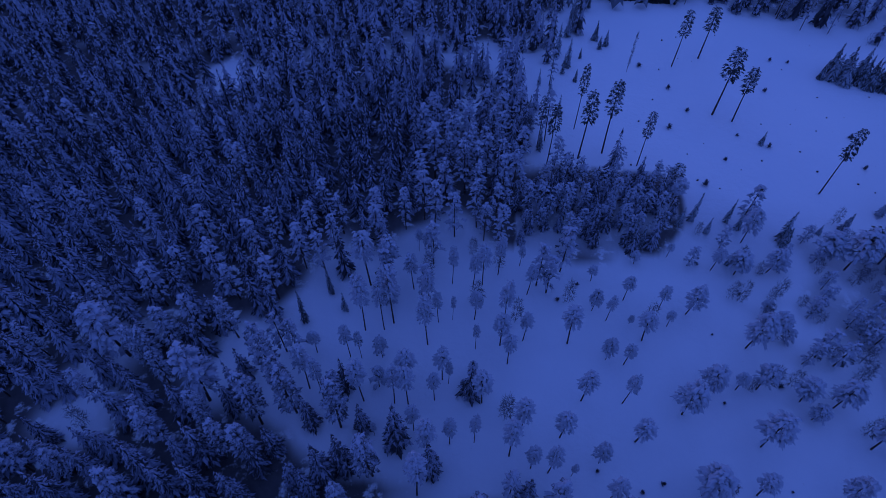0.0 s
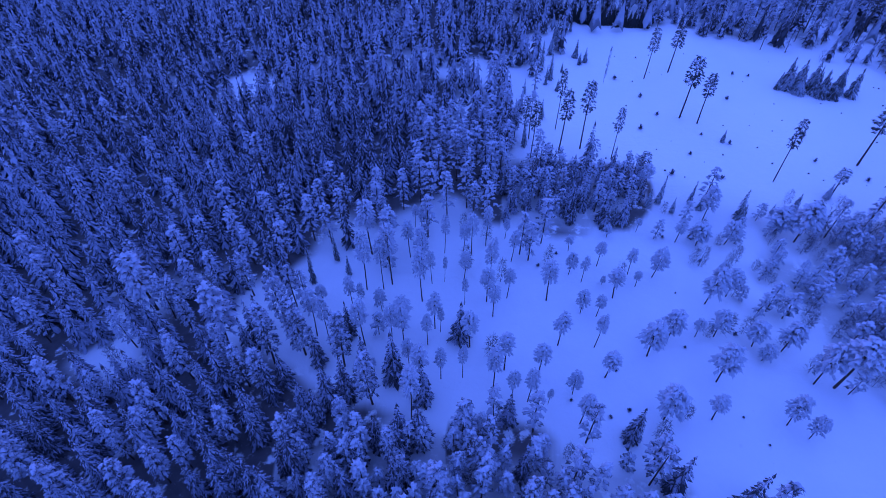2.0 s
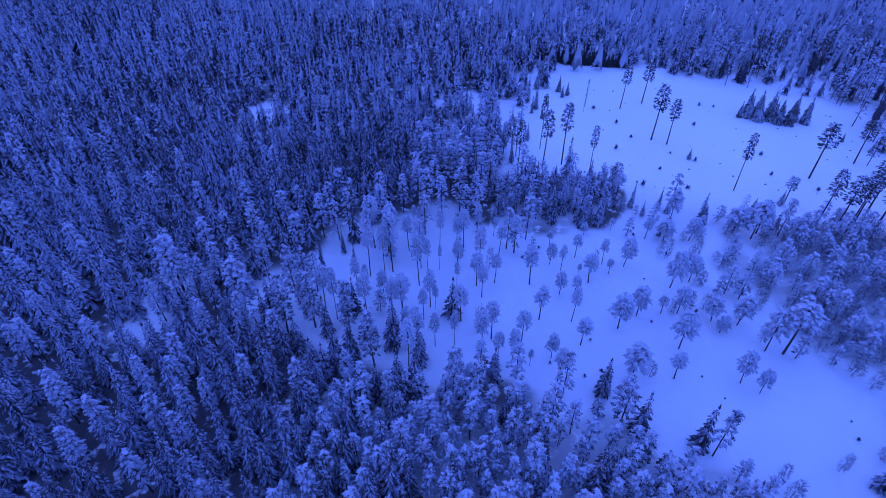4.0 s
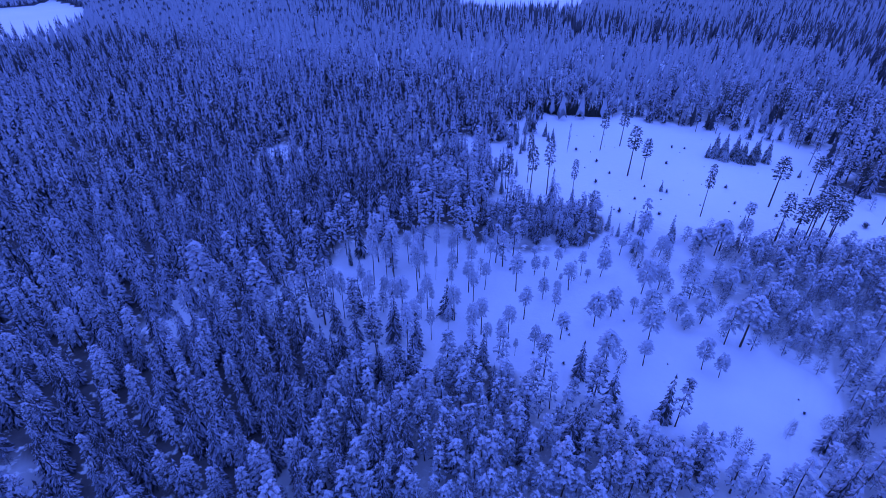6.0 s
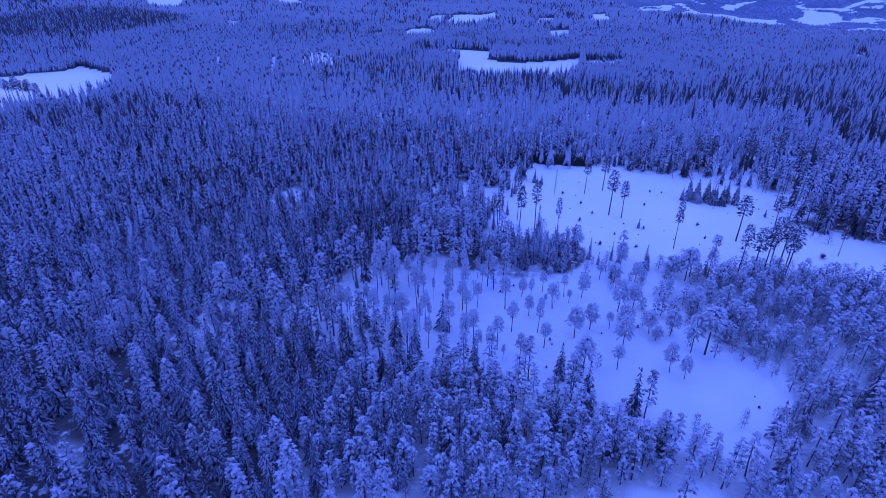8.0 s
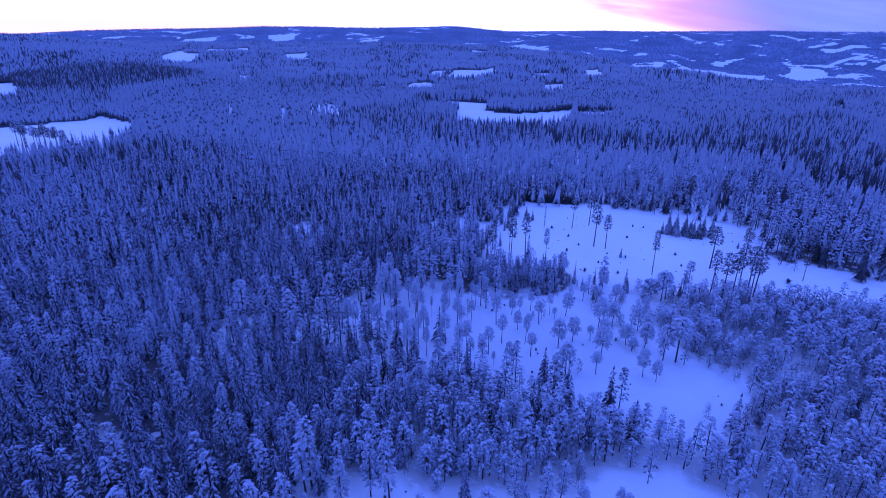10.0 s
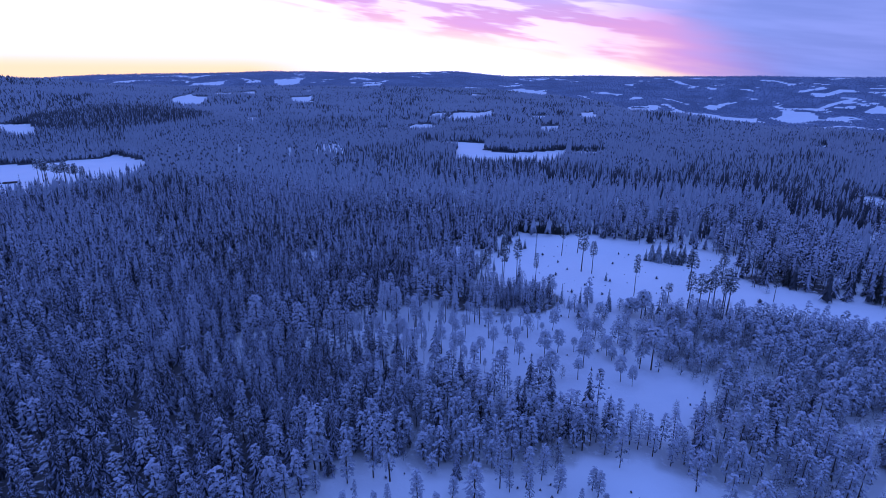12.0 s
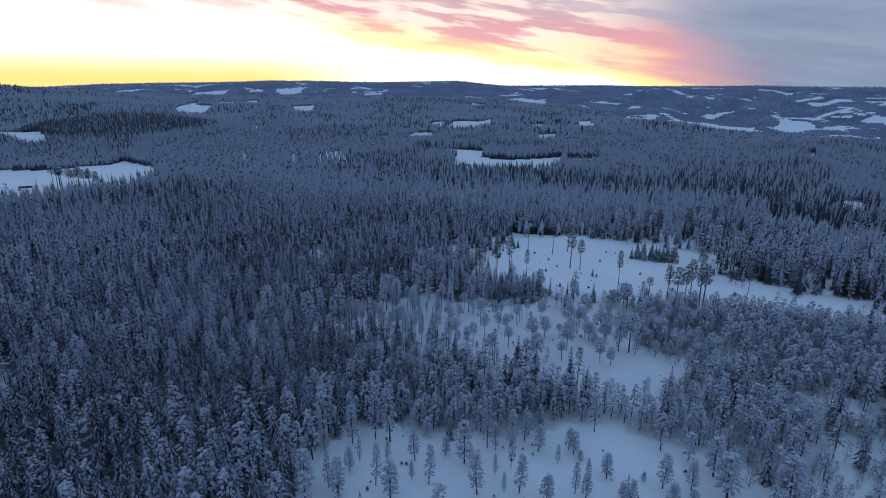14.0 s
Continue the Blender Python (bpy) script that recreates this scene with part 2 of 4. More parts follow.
def ground_mesh():
    radii = [0.0]
    step = 5.0
    while radii[-1] < 4830:
        radii.append(radii[-1] + step)
        if radii[-1] > 300:
            step = 26.0 if 2700 < radii[-1] < 4600 else min(step * 1.03, 16.0 if radii[-1] < 1400 else 45.0)
    ang = np.radians(np.concatenate([np.arange(-52, 44, 0.3), np.arange(44, 308, 4.0)]))
    spokes = len(ang)
    rr, aa = np.meshgrid(np.array(radii[1:]), ang, indexing="ij")
    x, y = EYE_X + rr * np.sin(aa), EYE_Y + rr * np.cos(aa)
    verts = np.concatenate([[[EYE_X, EYE_Y, float(land(EYE_X, EYE_Y))]], np.stack([x, y, land(x, y)], -1).reshape(-1, 3)])
    k = np.arange(spokes)
    k2 = (k + 1) % spokes
    faces = [(0, int(1 + b), int(1 + a)) for a, b in zip(k, k2)]
    for i in range(len(radii) - 2):
        o, q = 1 + i * spokes, 1 + (i + 1) * spokes
        faces += list(zip((o + k).tolist(), (o + k2).tolist(), (q + k2).tolist(), (q + k).tolist()))
    me = bpy.data.meshes.new("ground")
    me.from_pydata(verts.tolist(), [], faces)
    me.polygons.foreach_set("use_smooth", [True] * len(me.polygons))
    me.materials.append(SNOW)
    me.update()
    return me



# ---- plan: outlines of the open places, in metres ----
CLEARCUT = [(17, 105), (18, 133), (23, 160), (32, 188), (60, 190), (75, 186), (101, 176), (118, 168), (136, 157), (146, 156), (148, 150), (136, 140), (126, 128),
            (131, 117), (143, 116), (161, 108), (186, 95), (178, 76), (154, 79), (137, 82), (120, 84), (103, 88), (77, 90), (52, 97), (37, 102)]
BOG = [(3, 26), (-2, 31), (-13, 41), (-22, 50), (-30, 61), (-28, 71), (-18, 75), (-9, 82), (2, 88), (15, 99), (37, 102), (52, 97), (77, 93),
       (80, 84), (65, 80), (57, 67), (54, 55), (62, 48), (80, 45), (93, 36), (84, 26), (83, 18), (72, 9), (60, 13), (44, 20), (32, 24), (18, 28)]
GROVE = [(16, 80), (41, 82), (51, 91), (49, 101), (28, 99), (16, 91)]
SOUTH = [(-9, -46), (-12, -20), (-8, -11), (7, -10), (29, -12), (43, -5), (58, 1), (70, -7), (83, -11), (88, -18), (88, -46)]
GAPS = [[(-51, 52), (-47, 59), (-31, 55), (-29, 47), (-44, 48)], [(-67, 35), (-53, 37), (-46, 34), (-52, 30), (-63, 30)],
        [(-102, -12), (-98, -5), (-87, -9), (-84, -17), (-91, -20)]]
TRANSITION = [(-66, 36), (-66, 48), (-50, 62), (-27, 74), (-12, 62), (-10, 42), (-20, 34), (-40, 32)]
PALE = [(36, 207), (122, 205), (223, 249), (274, 241), (295, 276), (261, 331), (181, 356), (103, 307), (36, 247)]
PALE_BAND = [(-173, 278), (-160, 400), (-22, 353), (86, 355), (230, 363), (339, 342), (298, 276), (195, 250), (93, 232), (22, 212), (-10, 250), (-86, 248)]
EAST = [(58, 82), (80, 84), (103, 92), (140, 84), (180, 74), (230, 40), (220, -60), (90, -60), (88, -14), (66, 2), (58, 10), (84, 20), (93, 36), (80, 45), (60, 48), (54, 55)]
FIELDS = [[(-32, 551), (-12, 555), (17, 536), (50, 538), (78, 558), (106, 597), (102, 520), (82, 480), (55, 475), (40, 478), (12, 487), (-18, 500), (-27, 516)],
          [(110, 571), (152, 592), (146, 555), (110, 536)],
          [(-513, 374), (-426, 379), (-405, 419), (-408, 450), (-332, 410), (-308, 370), (-294, 318), (-306, 295), (-330, 278), (-330, 258), (-329, 243), (-379, 246)],
          [(-927, 796), (-749, 704), (-648, 617), (-587, 556), (-589, 538), (-639, 570), (-754, 627)],
          [(-153, 860), (-109, 912), (-95, 872), (-112, 826), (-141, 822)]]
MORE_FIELDS = [[(-225, 600), (-169, 465), (-147, 458), (-133, 475), (-140, 528), (-188, 594)],
               [(-303, 550), (-255, 460), (-252, 460), (-298, 551)],
               [(-240, 556), (-190, 430), (-187, 430), (-240, 575)],
               [(-200, 819), (-185, 840), (-174, 790), (-188, 790)],
               [(-86, 1127), (-13, 1212), (1, 1163), (-32, 1066), (-80, 1061)],
               [(71, 1130), (109, 1150), (107, 1054), (81, 1066)],
               [(85, 902), (119, 890), (108, 806), (70, 797)],
               [(204, 1283), (244, 1301), (214, 1103), (182, 1132)],
               [(-242, 776), (-218, 793), (-210, 756), (-232, 746)]]
FAR_FIELDS = [[(-116, 2185), (-53, 2219), (-65, 2064), (-96, 2046)],
              [(-666, 1659), (-608, 1712), (-571, 1631), (-631, 1591)],
              [(-886, 1375), (-1031, 1718), (-880, 1468), (-899, 1567), (-797, 1348), (-844, 1317)],
              [(-987, 1768), (-912, 1949), (-863, 1839), (-920, 1680)],
              [(-430, 822), (-508, 1048), (-396, 805)],
              [(403, 624), (433, 631), (408, 588)],
              [(287, 328), (304, 316), (299, 300), (278, 277), (279, 289)],
              [(-132, 1085), (-96, 1097), (-89, 1052), (-121, 1050)],
              [(-82, 597), (-38, 614), (7, 627), (1, 586), (-70, 572)]]
VALLEY_FIELDS = [[(-1876, 3196), (-1782, 3412), (-1708, 3223), (-1838, 3159)],
                 [(-3, 3566), (126, 3638), (305, 3564), (281, 3464), (96, 3440)],
                 [(870, 3013), (1109, 3025), (1329, 2922), (1261, 2757), (1080, 2850), (850, 2920)],
                 [(1505, 3114), (1624, 3030), (1592, 2849), (1375, 2720), (1408, 2914)],
                 [(1131, 3192), (1368, 3349), (1313, 3276), (1177, 3143)]]
HILL_FIELDS = [[(1779, 2907), (1713, 2831), (1628, 2868), (1649, 2911)],
               [(1768, 3101), (1846, 3091), (1830, 3059), (1760, 3074)],
               [(1898, 3033), (1988, 3013), (1965, 2972), (1903, 2992)],
               [(-1491, 3494), (-1340, 3668), (-1299, 3441), (-1403, 3323)],
               [(-905, 3515), (-793, 3606), (-781, 3497), (-872, 3456)],
               [(640, 3080), (860, 3093), (817, 3010), (630, 3020)]]


def inside(poly, x, y):
    hit = np.zeros(x.shape, bool)
    for (x0, y0), (x1, y1) in zip(poly, poly[1:] + poly[:1]):
        cross = (y0 > y) != (y1 > y)
        with np.errstate(divide="ignore", invalid="ignore"):
            hit ^= cross & (x < (x1 - x0) * (y - y0) / (y1 - y0) + x0)
    return hit


def bent(x, y):
    """Shifts places by slow waves, so that outlines wander."""
    k = np.clip(np.hypot(x - EYE_X, y - EYE_Y) / 500.0, 0.12, 2.0)
    return (x + k * (4 * np.sin(y / (23 * k + 4) + 0.4) + 2.5 * np.sin(x / (9 * k + 2))),
            y + k * (5 * np.sin(x / (17 * k + 3) + 1.1) + 3 * np.sin((x + y) / (8 * k + 2))))


def field_at(x, y):
    bx, by = bent(x, y)
    hit = np.zeros(x.shape, bool)
    for g in FIELDS + MORE_FIELDS + FAR_FIELDS:
        for k in (1.0, 1.03, 1.06):
            hit |= inside(g, EYE_X + (bx - EYE_X) * k, EYE_Y + (by - EYE_Y) * k)
    for k in (1.09, 1.12):
        hit |= inside(FIELDS[0], EYE_X + (bx - EYE_X) * k, EYE_Y + (by - EYE_Y) * k)
    for g in VALLEY_FIELDS + HILL_FIELDS:
        hit |= inside(g, bx, by)
    return hit


def lattice(a, b, seed):
    """Smooth value noise between 0 and 1."""
    i, j = np.floor(a), np.floor(b)
    f, g = a - i, b - j
    f, g = f * f * (3 - 2 * f), g * g * (3 - 2 * g)

    def at(p, q):
        return np.modf(np.abs(np.sin(p * 127.1 + q * 311.7 + seed * 74.7) * 43758.5453))[0]

    return (at(i, j) * (1 - f) + at(i + 1, j) * f) * (1 - g) + (at(i, j + 1) * (1 - f) + at(i + 1, j + 1) * f) * g


def hill_open(x, y):
    """Snowy fields between the woods of the far valley and hills."""
    r = np.hypot(x - EYE_X, y - EYE_Y)
    az = np.degrees(np.arctan2(x - EYE_X, y - EYE_Y))
    bend, swing = az + 0.9 * np.sin(r / 95.0) + 0.5 * np.sin(r / 37.0 + az), r + 55 * np.sin(az * 0.8) + 22 * np.sin(az * 2.3 + 1.0)
    f = 0.6 * lattice(bend * 0.55, swing / 80.0, 3) + 0.4 * lattice(bend * 1.5, swing / 36.0, 8)
    strip = smooth(8, 16, az) * np.exp(-((r - 3050 - 4 * az) / 170.0) ** 2)
    return np.where((r > 2500) & (r < 4430), f + 0.2 * strip, 0.0)


def hill_field(x, y):
    return hill_open(x, y) > 0.715


# ---- tree shapes: plain arrays of points and triangles ----
class Shape:
    def __init__(self):
        self.v, self.f, self.m = [], [], []

    def add(self, verts, faces, mat=0):
        o = len(self.v)
        self.v += [tuple(p) for p in verts]
        self.f += [tuple(i + o for i in t) for t in faces]
        self.m += [mat] * len(faces)

    def kite(self, root, tip, width, lift, full=True, mat=0):
        """A bough: pointed at both ends, ridged on top, with an underside."""
        root, tip = np.array(root), np.array(tip)
        d = tip - root
        side = np.array([-d[1], d[0], 0.0])
        side *= width * 0.5 / (np.linalg.norm(side) + 1e-6)
        mid = root + d * 0.58
        sag = np.array([0, 0, lift * 0.6])
        vs = [root, mid - side - sag, mid + side - sag, mid + np.array([0, 0, lift]), tip]
        fs = [(0, 1, 3), (0, 3, 2), (1, 4, 3), (3, 4, 2)]
        if full:
            fs += [(0, 2, 1), (1, 2, 4)]
        self.add(vs, fs, mat)

    def finger(self, root, tip, width, sag, full=False, mat=0):
        """A thin bough folded along its ridge, with an underside where full."""
        dx, dy = tip[0] - root[0], tip[1] - root[1]
        k = width * 0.5 / (math.hypot(dx, dy) + 1e-6)
        mx, my, mz = root[0] + dx * 0.45, root[1] + dy * 0.45, root[2] + (tip[2] - root[2]) * 0.45 - sag
        fs = [(0, 1, 3), (0, 3, 2)]
        if full:
            fs += [(0, 2, 1), (1, 2, 3)]
        self.add([root, (mx + dy * k, my - dx * k, mz), (mx - dy * k, my + dx * k, mz), tip], fs, mat)

    def stem(self, pts, radii, sides, mat):
        """A tapered stem through the given points."""
        vs, fs = [], []
        for p, r in zip(pts, radii):
            for k in range(sides):
                a = 2 * math.pi * k / sides
                vs.append((p[0] + r * math.cos(a), p[1] + r * math.sin(a), p[2]))
        for i in range(len(pts) - 1):
            for k in range(sides):
                a, b = i * sides + k, i * sides + (k + 1) % sides
                fs += [(a, b, b + sides), (a, b + sides, a + sides)]
        self.add(vs, fs, mat)

    def star(self, z0, z1, r, points, rnd, mat=0, lean=(0, 0), notch=0.42):
        """A ragged skirt of boughs: a cone whose hem is a star."""
        vs = [(lean[0], lean[1], z1)]
        turn = rnd.random() * 6.3
        for k in range(points * 2):
            a = turn + math.pi * k / points
            q = r * (rnd.uniform(0.85, 1.25) if k % 2 == 0 else notch * rnd.uniform(0.8, 1.2))
            vs.append((q * math.cos(a), q * math.sin(a), z0 + (0 if k % 2 == 0 else (z1 - z0) * 0.22)))
        n = points * 2
        self.add(vs, [(0, 1 + k, 1 + (k + 1) % n) for k in range(n)], mat)

    def puff(self, centre, r, points, out, rnd, mat=0):
        """A tuft of needles bent under snow: a low ragged dome, drawn out and hanging away from the stem."""
        x, y, z = centre
        far = math.hypot(*out)
        ox, oy = (out[0] / far, out[1] / far) if far > 0.05 else (1.0, 0.0)
        stretch = 1.0 + 0.55 * min(far, 1.0)
        vs = [(x + out[0] * r * 0.1, y + out[1] * r * 0.1, z + r * 0.4)]
        turn = rnd.random() * 6.3
        for k in range(points * 2):
            a = turn + math.pi * (k + rnd.uniform(-0.3, 0.3)) / points
            c, d = math.cos(a), math.sin(a)
            if k % 2 == 0:
                q, fall = r * rnd.uniform(0.85, 1.3), rnd.uniform(0.3, 0.8)
            else:
                q, fall = r * rnd.uniform(0.5, 0.78), rnd.uniform(0.05, 0.3)
            along, across = c * q * stretch, d * q / stretch ** 0.5
            vs.append((x + ox * along - oy * across, y + oy * along + ox * across, z - r * (fall + 0.55 * far * c)))
        n = points * 2
        self.add(vs, [(0, 1 + k, 1 + (k + 1) % n) for k in range(n)], mat)

    def twig(self, root, tip, width, mat=0):
        """A thin tapering twig."""
        dx, dy = tip[0] - root[0], tip[1] - root[1]
        k = width * 0.5 / (math.hypot(dx, dy) + 1e-6)
        self.add([(root[0] + dy * k, root[1] - dx * k, root[2]), (root[0] - dy * k, root[1] + dx * k, root[2] + width * 0.4), tip], [(0, 1, 2)], mat)

    def arrays(self):
        return np.array(self.v, float), np.array(self.f, int), np.array(self.m, int)


def spruce_shape(seed, level, tall=14.0, wide=2.2):
    """Norway spruce: whorls of drooping, snow-laden boughs round a dark core put in for their shade. Returns crown and
    trunk shapes.
    """
    rnd = random.Random(seed)
    crown, trunk = Shape(), Shape()
    tilt = (rnd.uniform(-0.25, 0.25), rnd.uniform(-0.25, 0.25))
    slim = rnd.uniform(0.62, 0.85)
    if level <= 2:
        whorls, per, lobes = ((19, 9, 2), (15, 8, 1), (9, 5, 0))[level]
        for i in range(whorls):
            s = (i + rnd.uniform(-0.35, 0.35)) / whorls
            z = tall * (0.10 + 0.87 * s)
            r = wide * max(0.02, 1.03 - s) ** slim * rnd.uniform(0.85, 1.12)
            turn = rnd.random() * 6.3
            k_n = max(3, round(per * (1.1 - 0.6 * s)))
            for k in range(k_n):
                a = turn + 2 * math.pi * (k + rnd.uniform(-0.35, 0.35)) / k_n
                q = r * rnd.uniform(0.6, 1.2)
                c, d = math.cos(a), math.sin(a)
                drop = q * rnd.uniform(0.35, 0.75) + 0.08
                up = rnd.uniform(-0.35, 0.35) * tall / whorls
                root = (tilt[0] * s + c * q * 0.12, tilt[1] * s + d * q * 0.12, z + up + 0.22 * q)
                tip = (tilt[0] * s + c * q, tilt[1] * s + d * q, z + up - drop)
                if level == 2:
                    crown.finger(root, tip, q * 0.5 + 0.2, -0.12 * q)
                    continue
                crown.kite(root, tip, q * 0.27 + (0.12, 0.17)[level], 0.13 * q + 0.05, False)
                for side in ((-1, 1) if lobes == 2 else (rnd.choice((-1, 1)),)):
                    if q < 0.7:
                        continue
                    t, b, g = rnd.uniform(0.4, 0.7), a + side * rnd.uniform(0.5, 1.0), q * rnd.uniform(0.25, 0.45)
                    m = tuple(root[j] + (tip[j] - root[j]) * t for j in range(3))
                    crown.twig((m[0], m[1], m[2] + 0.06 * q), (m[0] + math.cos(b) * g, m[1] + math.sin(b) * g, m[2] - g * rnd.uniform(0.3, 0.9)), g * 0.4 + 0.08)
        crown.star(tall * 0.9, tall * 1.02, wide * 0.14, 3, rnd, lean=tilt)
        sides = (8, 5, 4)[level]
        # inner cone of snowless needles, standing in for the shade between boughs
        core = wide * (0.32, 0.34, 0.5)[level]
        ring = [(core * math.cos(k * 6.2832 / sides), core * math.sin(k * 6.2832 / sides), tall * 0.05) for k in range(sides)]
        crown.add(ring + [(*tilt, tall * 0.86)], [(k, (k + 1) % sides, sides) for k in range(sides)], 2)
        if level < 2:
            trunk.stem([(0, 0, -0.3), (tilt[0] * 0.5, tilt[1] * 0.5, tall * 0.5), (*tilt, tall * 0.97)], [0.17, 0.11, 0.02], 6 if level == 0 else 3, 1)
    else:
        pts = 3
        crown.star(tall * 0.06, tall, wide * rnd.uniform(0.75, 1.2), pts, rnd, lean=tilt, notch=0.7)
    return crown, trunk


def pine_shape(seed, level, tall=12.0, wide=2.0, start=0.42, flat=0.75):
    """Scots pine: a bare stem, limbs, and tufts of needles that hang under snow in a rounded crown."""
    rnd = random.Random(seed)
    crown, trunk = Shape(), Shape()
    bend = (rnd.uniform(-0.4, 0.4), rnd.uniform(-0.4, 0.4))

    def axis(s):
        return np.array([bend[0] * math.sin(s * 2.4), bend[1] * math.sin(s * 2.0), tall * s])

    if level <= 2:
        tufts, points, small, large = ((150, 4, 0.12, 0.22), (48, 4, 0.19, 0.31), (26, 3, 0.24, 0.36))[level]
        for i in range(tufts):
            s = start + (0.97 - start) * ((i + rnd.random()) / tufts) ** 0.85
            t = (s - start) / (1 - start)
            rim = wide * math.sqrt(max(0.0, 1 - (0.94 * t) ** (2.6 * flat))) * (0.62 + 0.38 * min(1.0, t / 0.25))
            reach = rim * math.sqrt(rnd.uniform(0.12, 1.05))
            a = i * 2.4 + rnd.uniform(-0.7, 0.7)
            p = axis(s)
            share = reach / wide
            end = p + np.array([math.cos(a) * reach, math.sin(a) * reach, -0.35 * reach * share + rnd.uniform(-0.3, 0.3)])
            g = wide * rnd.uniform(small, large)
            if level == 0 and i % 3 == 0:
                trunk.finger(tuple(p - [0, 0, 0.25 * reach + 0.1]), tuple(end), 0.06, 0.02, True, 1)
            crown.puff(tuple(end), g, points, (math.cos(a) * share, math.sin(a) * share), rnd)
            for _ in range((2, 1, 0)[level]):
                b = a + rnd.uniform(-1.3, 1.3)
                k = g * rnd.uniform(1.1, 2.1)
                crown.twig(tuple(end - [0, 0, g * 0.2]), (end[0] + math.cos(b) * k, end[1] + math.sin(b) * k, end[2] - k * rnd.uniform(0.2, 1.0)), g * 0.22)
        top = axis(0.97)
        crown.puff(tuple(top), wide * (0.24, 0.3, 0.42)[level], (5, 4, 3)[level], (0, 0), rnd)
        k = 0.0100 * tall + 0.03
        trunk.stem([axis(0) - [0, 0, 0.3], axis(0.35), axis(0.7), axis(0.96)], [k * 1.15, k * 0.85, k * 0.55, 0.02], (7, 4, 3)[level], 1)
    else:
        n, pts = ((2, 4), (1, 3))[level - 3]
        for i in range(n):
            s = start + (1 - start) * i / n
            crown.star(tall * s, tall * (s + (1 - start) * 0.62), wide * (1.0 - 0.45 * i / n), pts, rnd)
        if level == 3:
            trunk.stem([axis(0) - [0, 0, 0.3], axis(0.8)], [0.16, 0.08], 3, 1)
    return crown, trunk


def birch_shape(seed, level, tall=8.0, wide=1.7):
    """A leafless birch, all fine frosted twigs."""
    rnd = random.Random(seed)
    crown, trunk = Shape(), Shape()
    n = (420, 190, 50, 12, 6)[level]
    fat = (0.07, 0.10, 0.22, 0.6, 1.0)[level]
    for i in range(n):
        s = rnd.uniform(0.2, 0.95)
        a = rnd.random() * 6.3
        r = wide * math.sin(math.pi * (0.16 + 0.74 * s)) * math.sqrt(rnd.uniform(0.08, 1.1))
        e, g = a + rnd.uniform(-1.2, 1.2), wide * rnd.uniform(0.3, 0.62)
        root = (math.cos(a) * r * 0.62, math.sin(a) * r * 0.62, tall * (s - 0.05))
        tip = (root[0] + math.cos(e) * g, root[1] + math.sin(e) * g, root[2] + tall * rnd.uniform(-0.07, 0.1))
        crown.twig(root, tip, fat)
    if level < 3:
        trunk.stem([(0, 0, -0.3), (0.1, 0.05, tall * 0.5), (0.0, 0.1, tall * 0.95)], [0.07, 0.05, 0.01], (6, 3, 3)[level], 1)
    return crown, trunk


def mesh_of(name, shape, materials):
    v, f, m = shape.arrays()
    me = bpy.data.meshes.new(name)
    me.from_pydata(v.tolist(), [], f.tolist())
    for x in materials:
        me.materials.append(x)
    me.polygons.foreach_set("material_index", np.clip(m, 0, len(materials) - 1).astype(np.int32))
    me.update()
    return me


def single_tree(name, shapes, foliage, stem, label, category, group, core=None):
    """One tree: an empty at its foot, a trunk and a crown."""
    crown, trunk = shapes
    root = tagged(new(name), label, category, group)
    for part_name, shape, mats in (("trunk", trunk, [stem]), ("crown", crown, [foliage, core or foliage])):
        me = mesh_of(part_name, shape, mats)
        me.polygons.foreach_set("use_smooth", [True] * len(me.polygons))
        ob = new(part_name, me)
        ob.parent = root
    return root


def copy_at(root, m):
    """A copy of a thing at the pose m, whatever the size of the first."""
    return copy_thing(root, m @ Matrix.Diagonal((*[1 / k for k in root.scale], 1)))


def set_tree(kinds, used, k, x, y, h, w, turn, span=2.4):
    """Stand a tree of one of the kinds (root, height, radius) at x, y."""
    root, tall, wide = kinds[k]
    tallness = h / tall
    broad = min(max(w / (span * wide), 0.4 * tallness), 1.7 * tallness)
    m = Matrix.LocRotScale((x, y, float(land(x, y)) - 0.05), Euler((0, 0, turn)), (broad, broad, tallness))
    if k in used:
        return copy_at(root, m)
    used.add(k)
    root.matrix_basis = m
    return root


def kinds_of(name, maker, count, seed, foliage, stem, tall, wide, label, category, group):
    out = []
    for i in range(count):
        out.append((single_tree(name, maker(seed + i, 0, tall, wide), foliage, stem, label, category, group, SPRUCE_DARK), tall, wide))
    return out


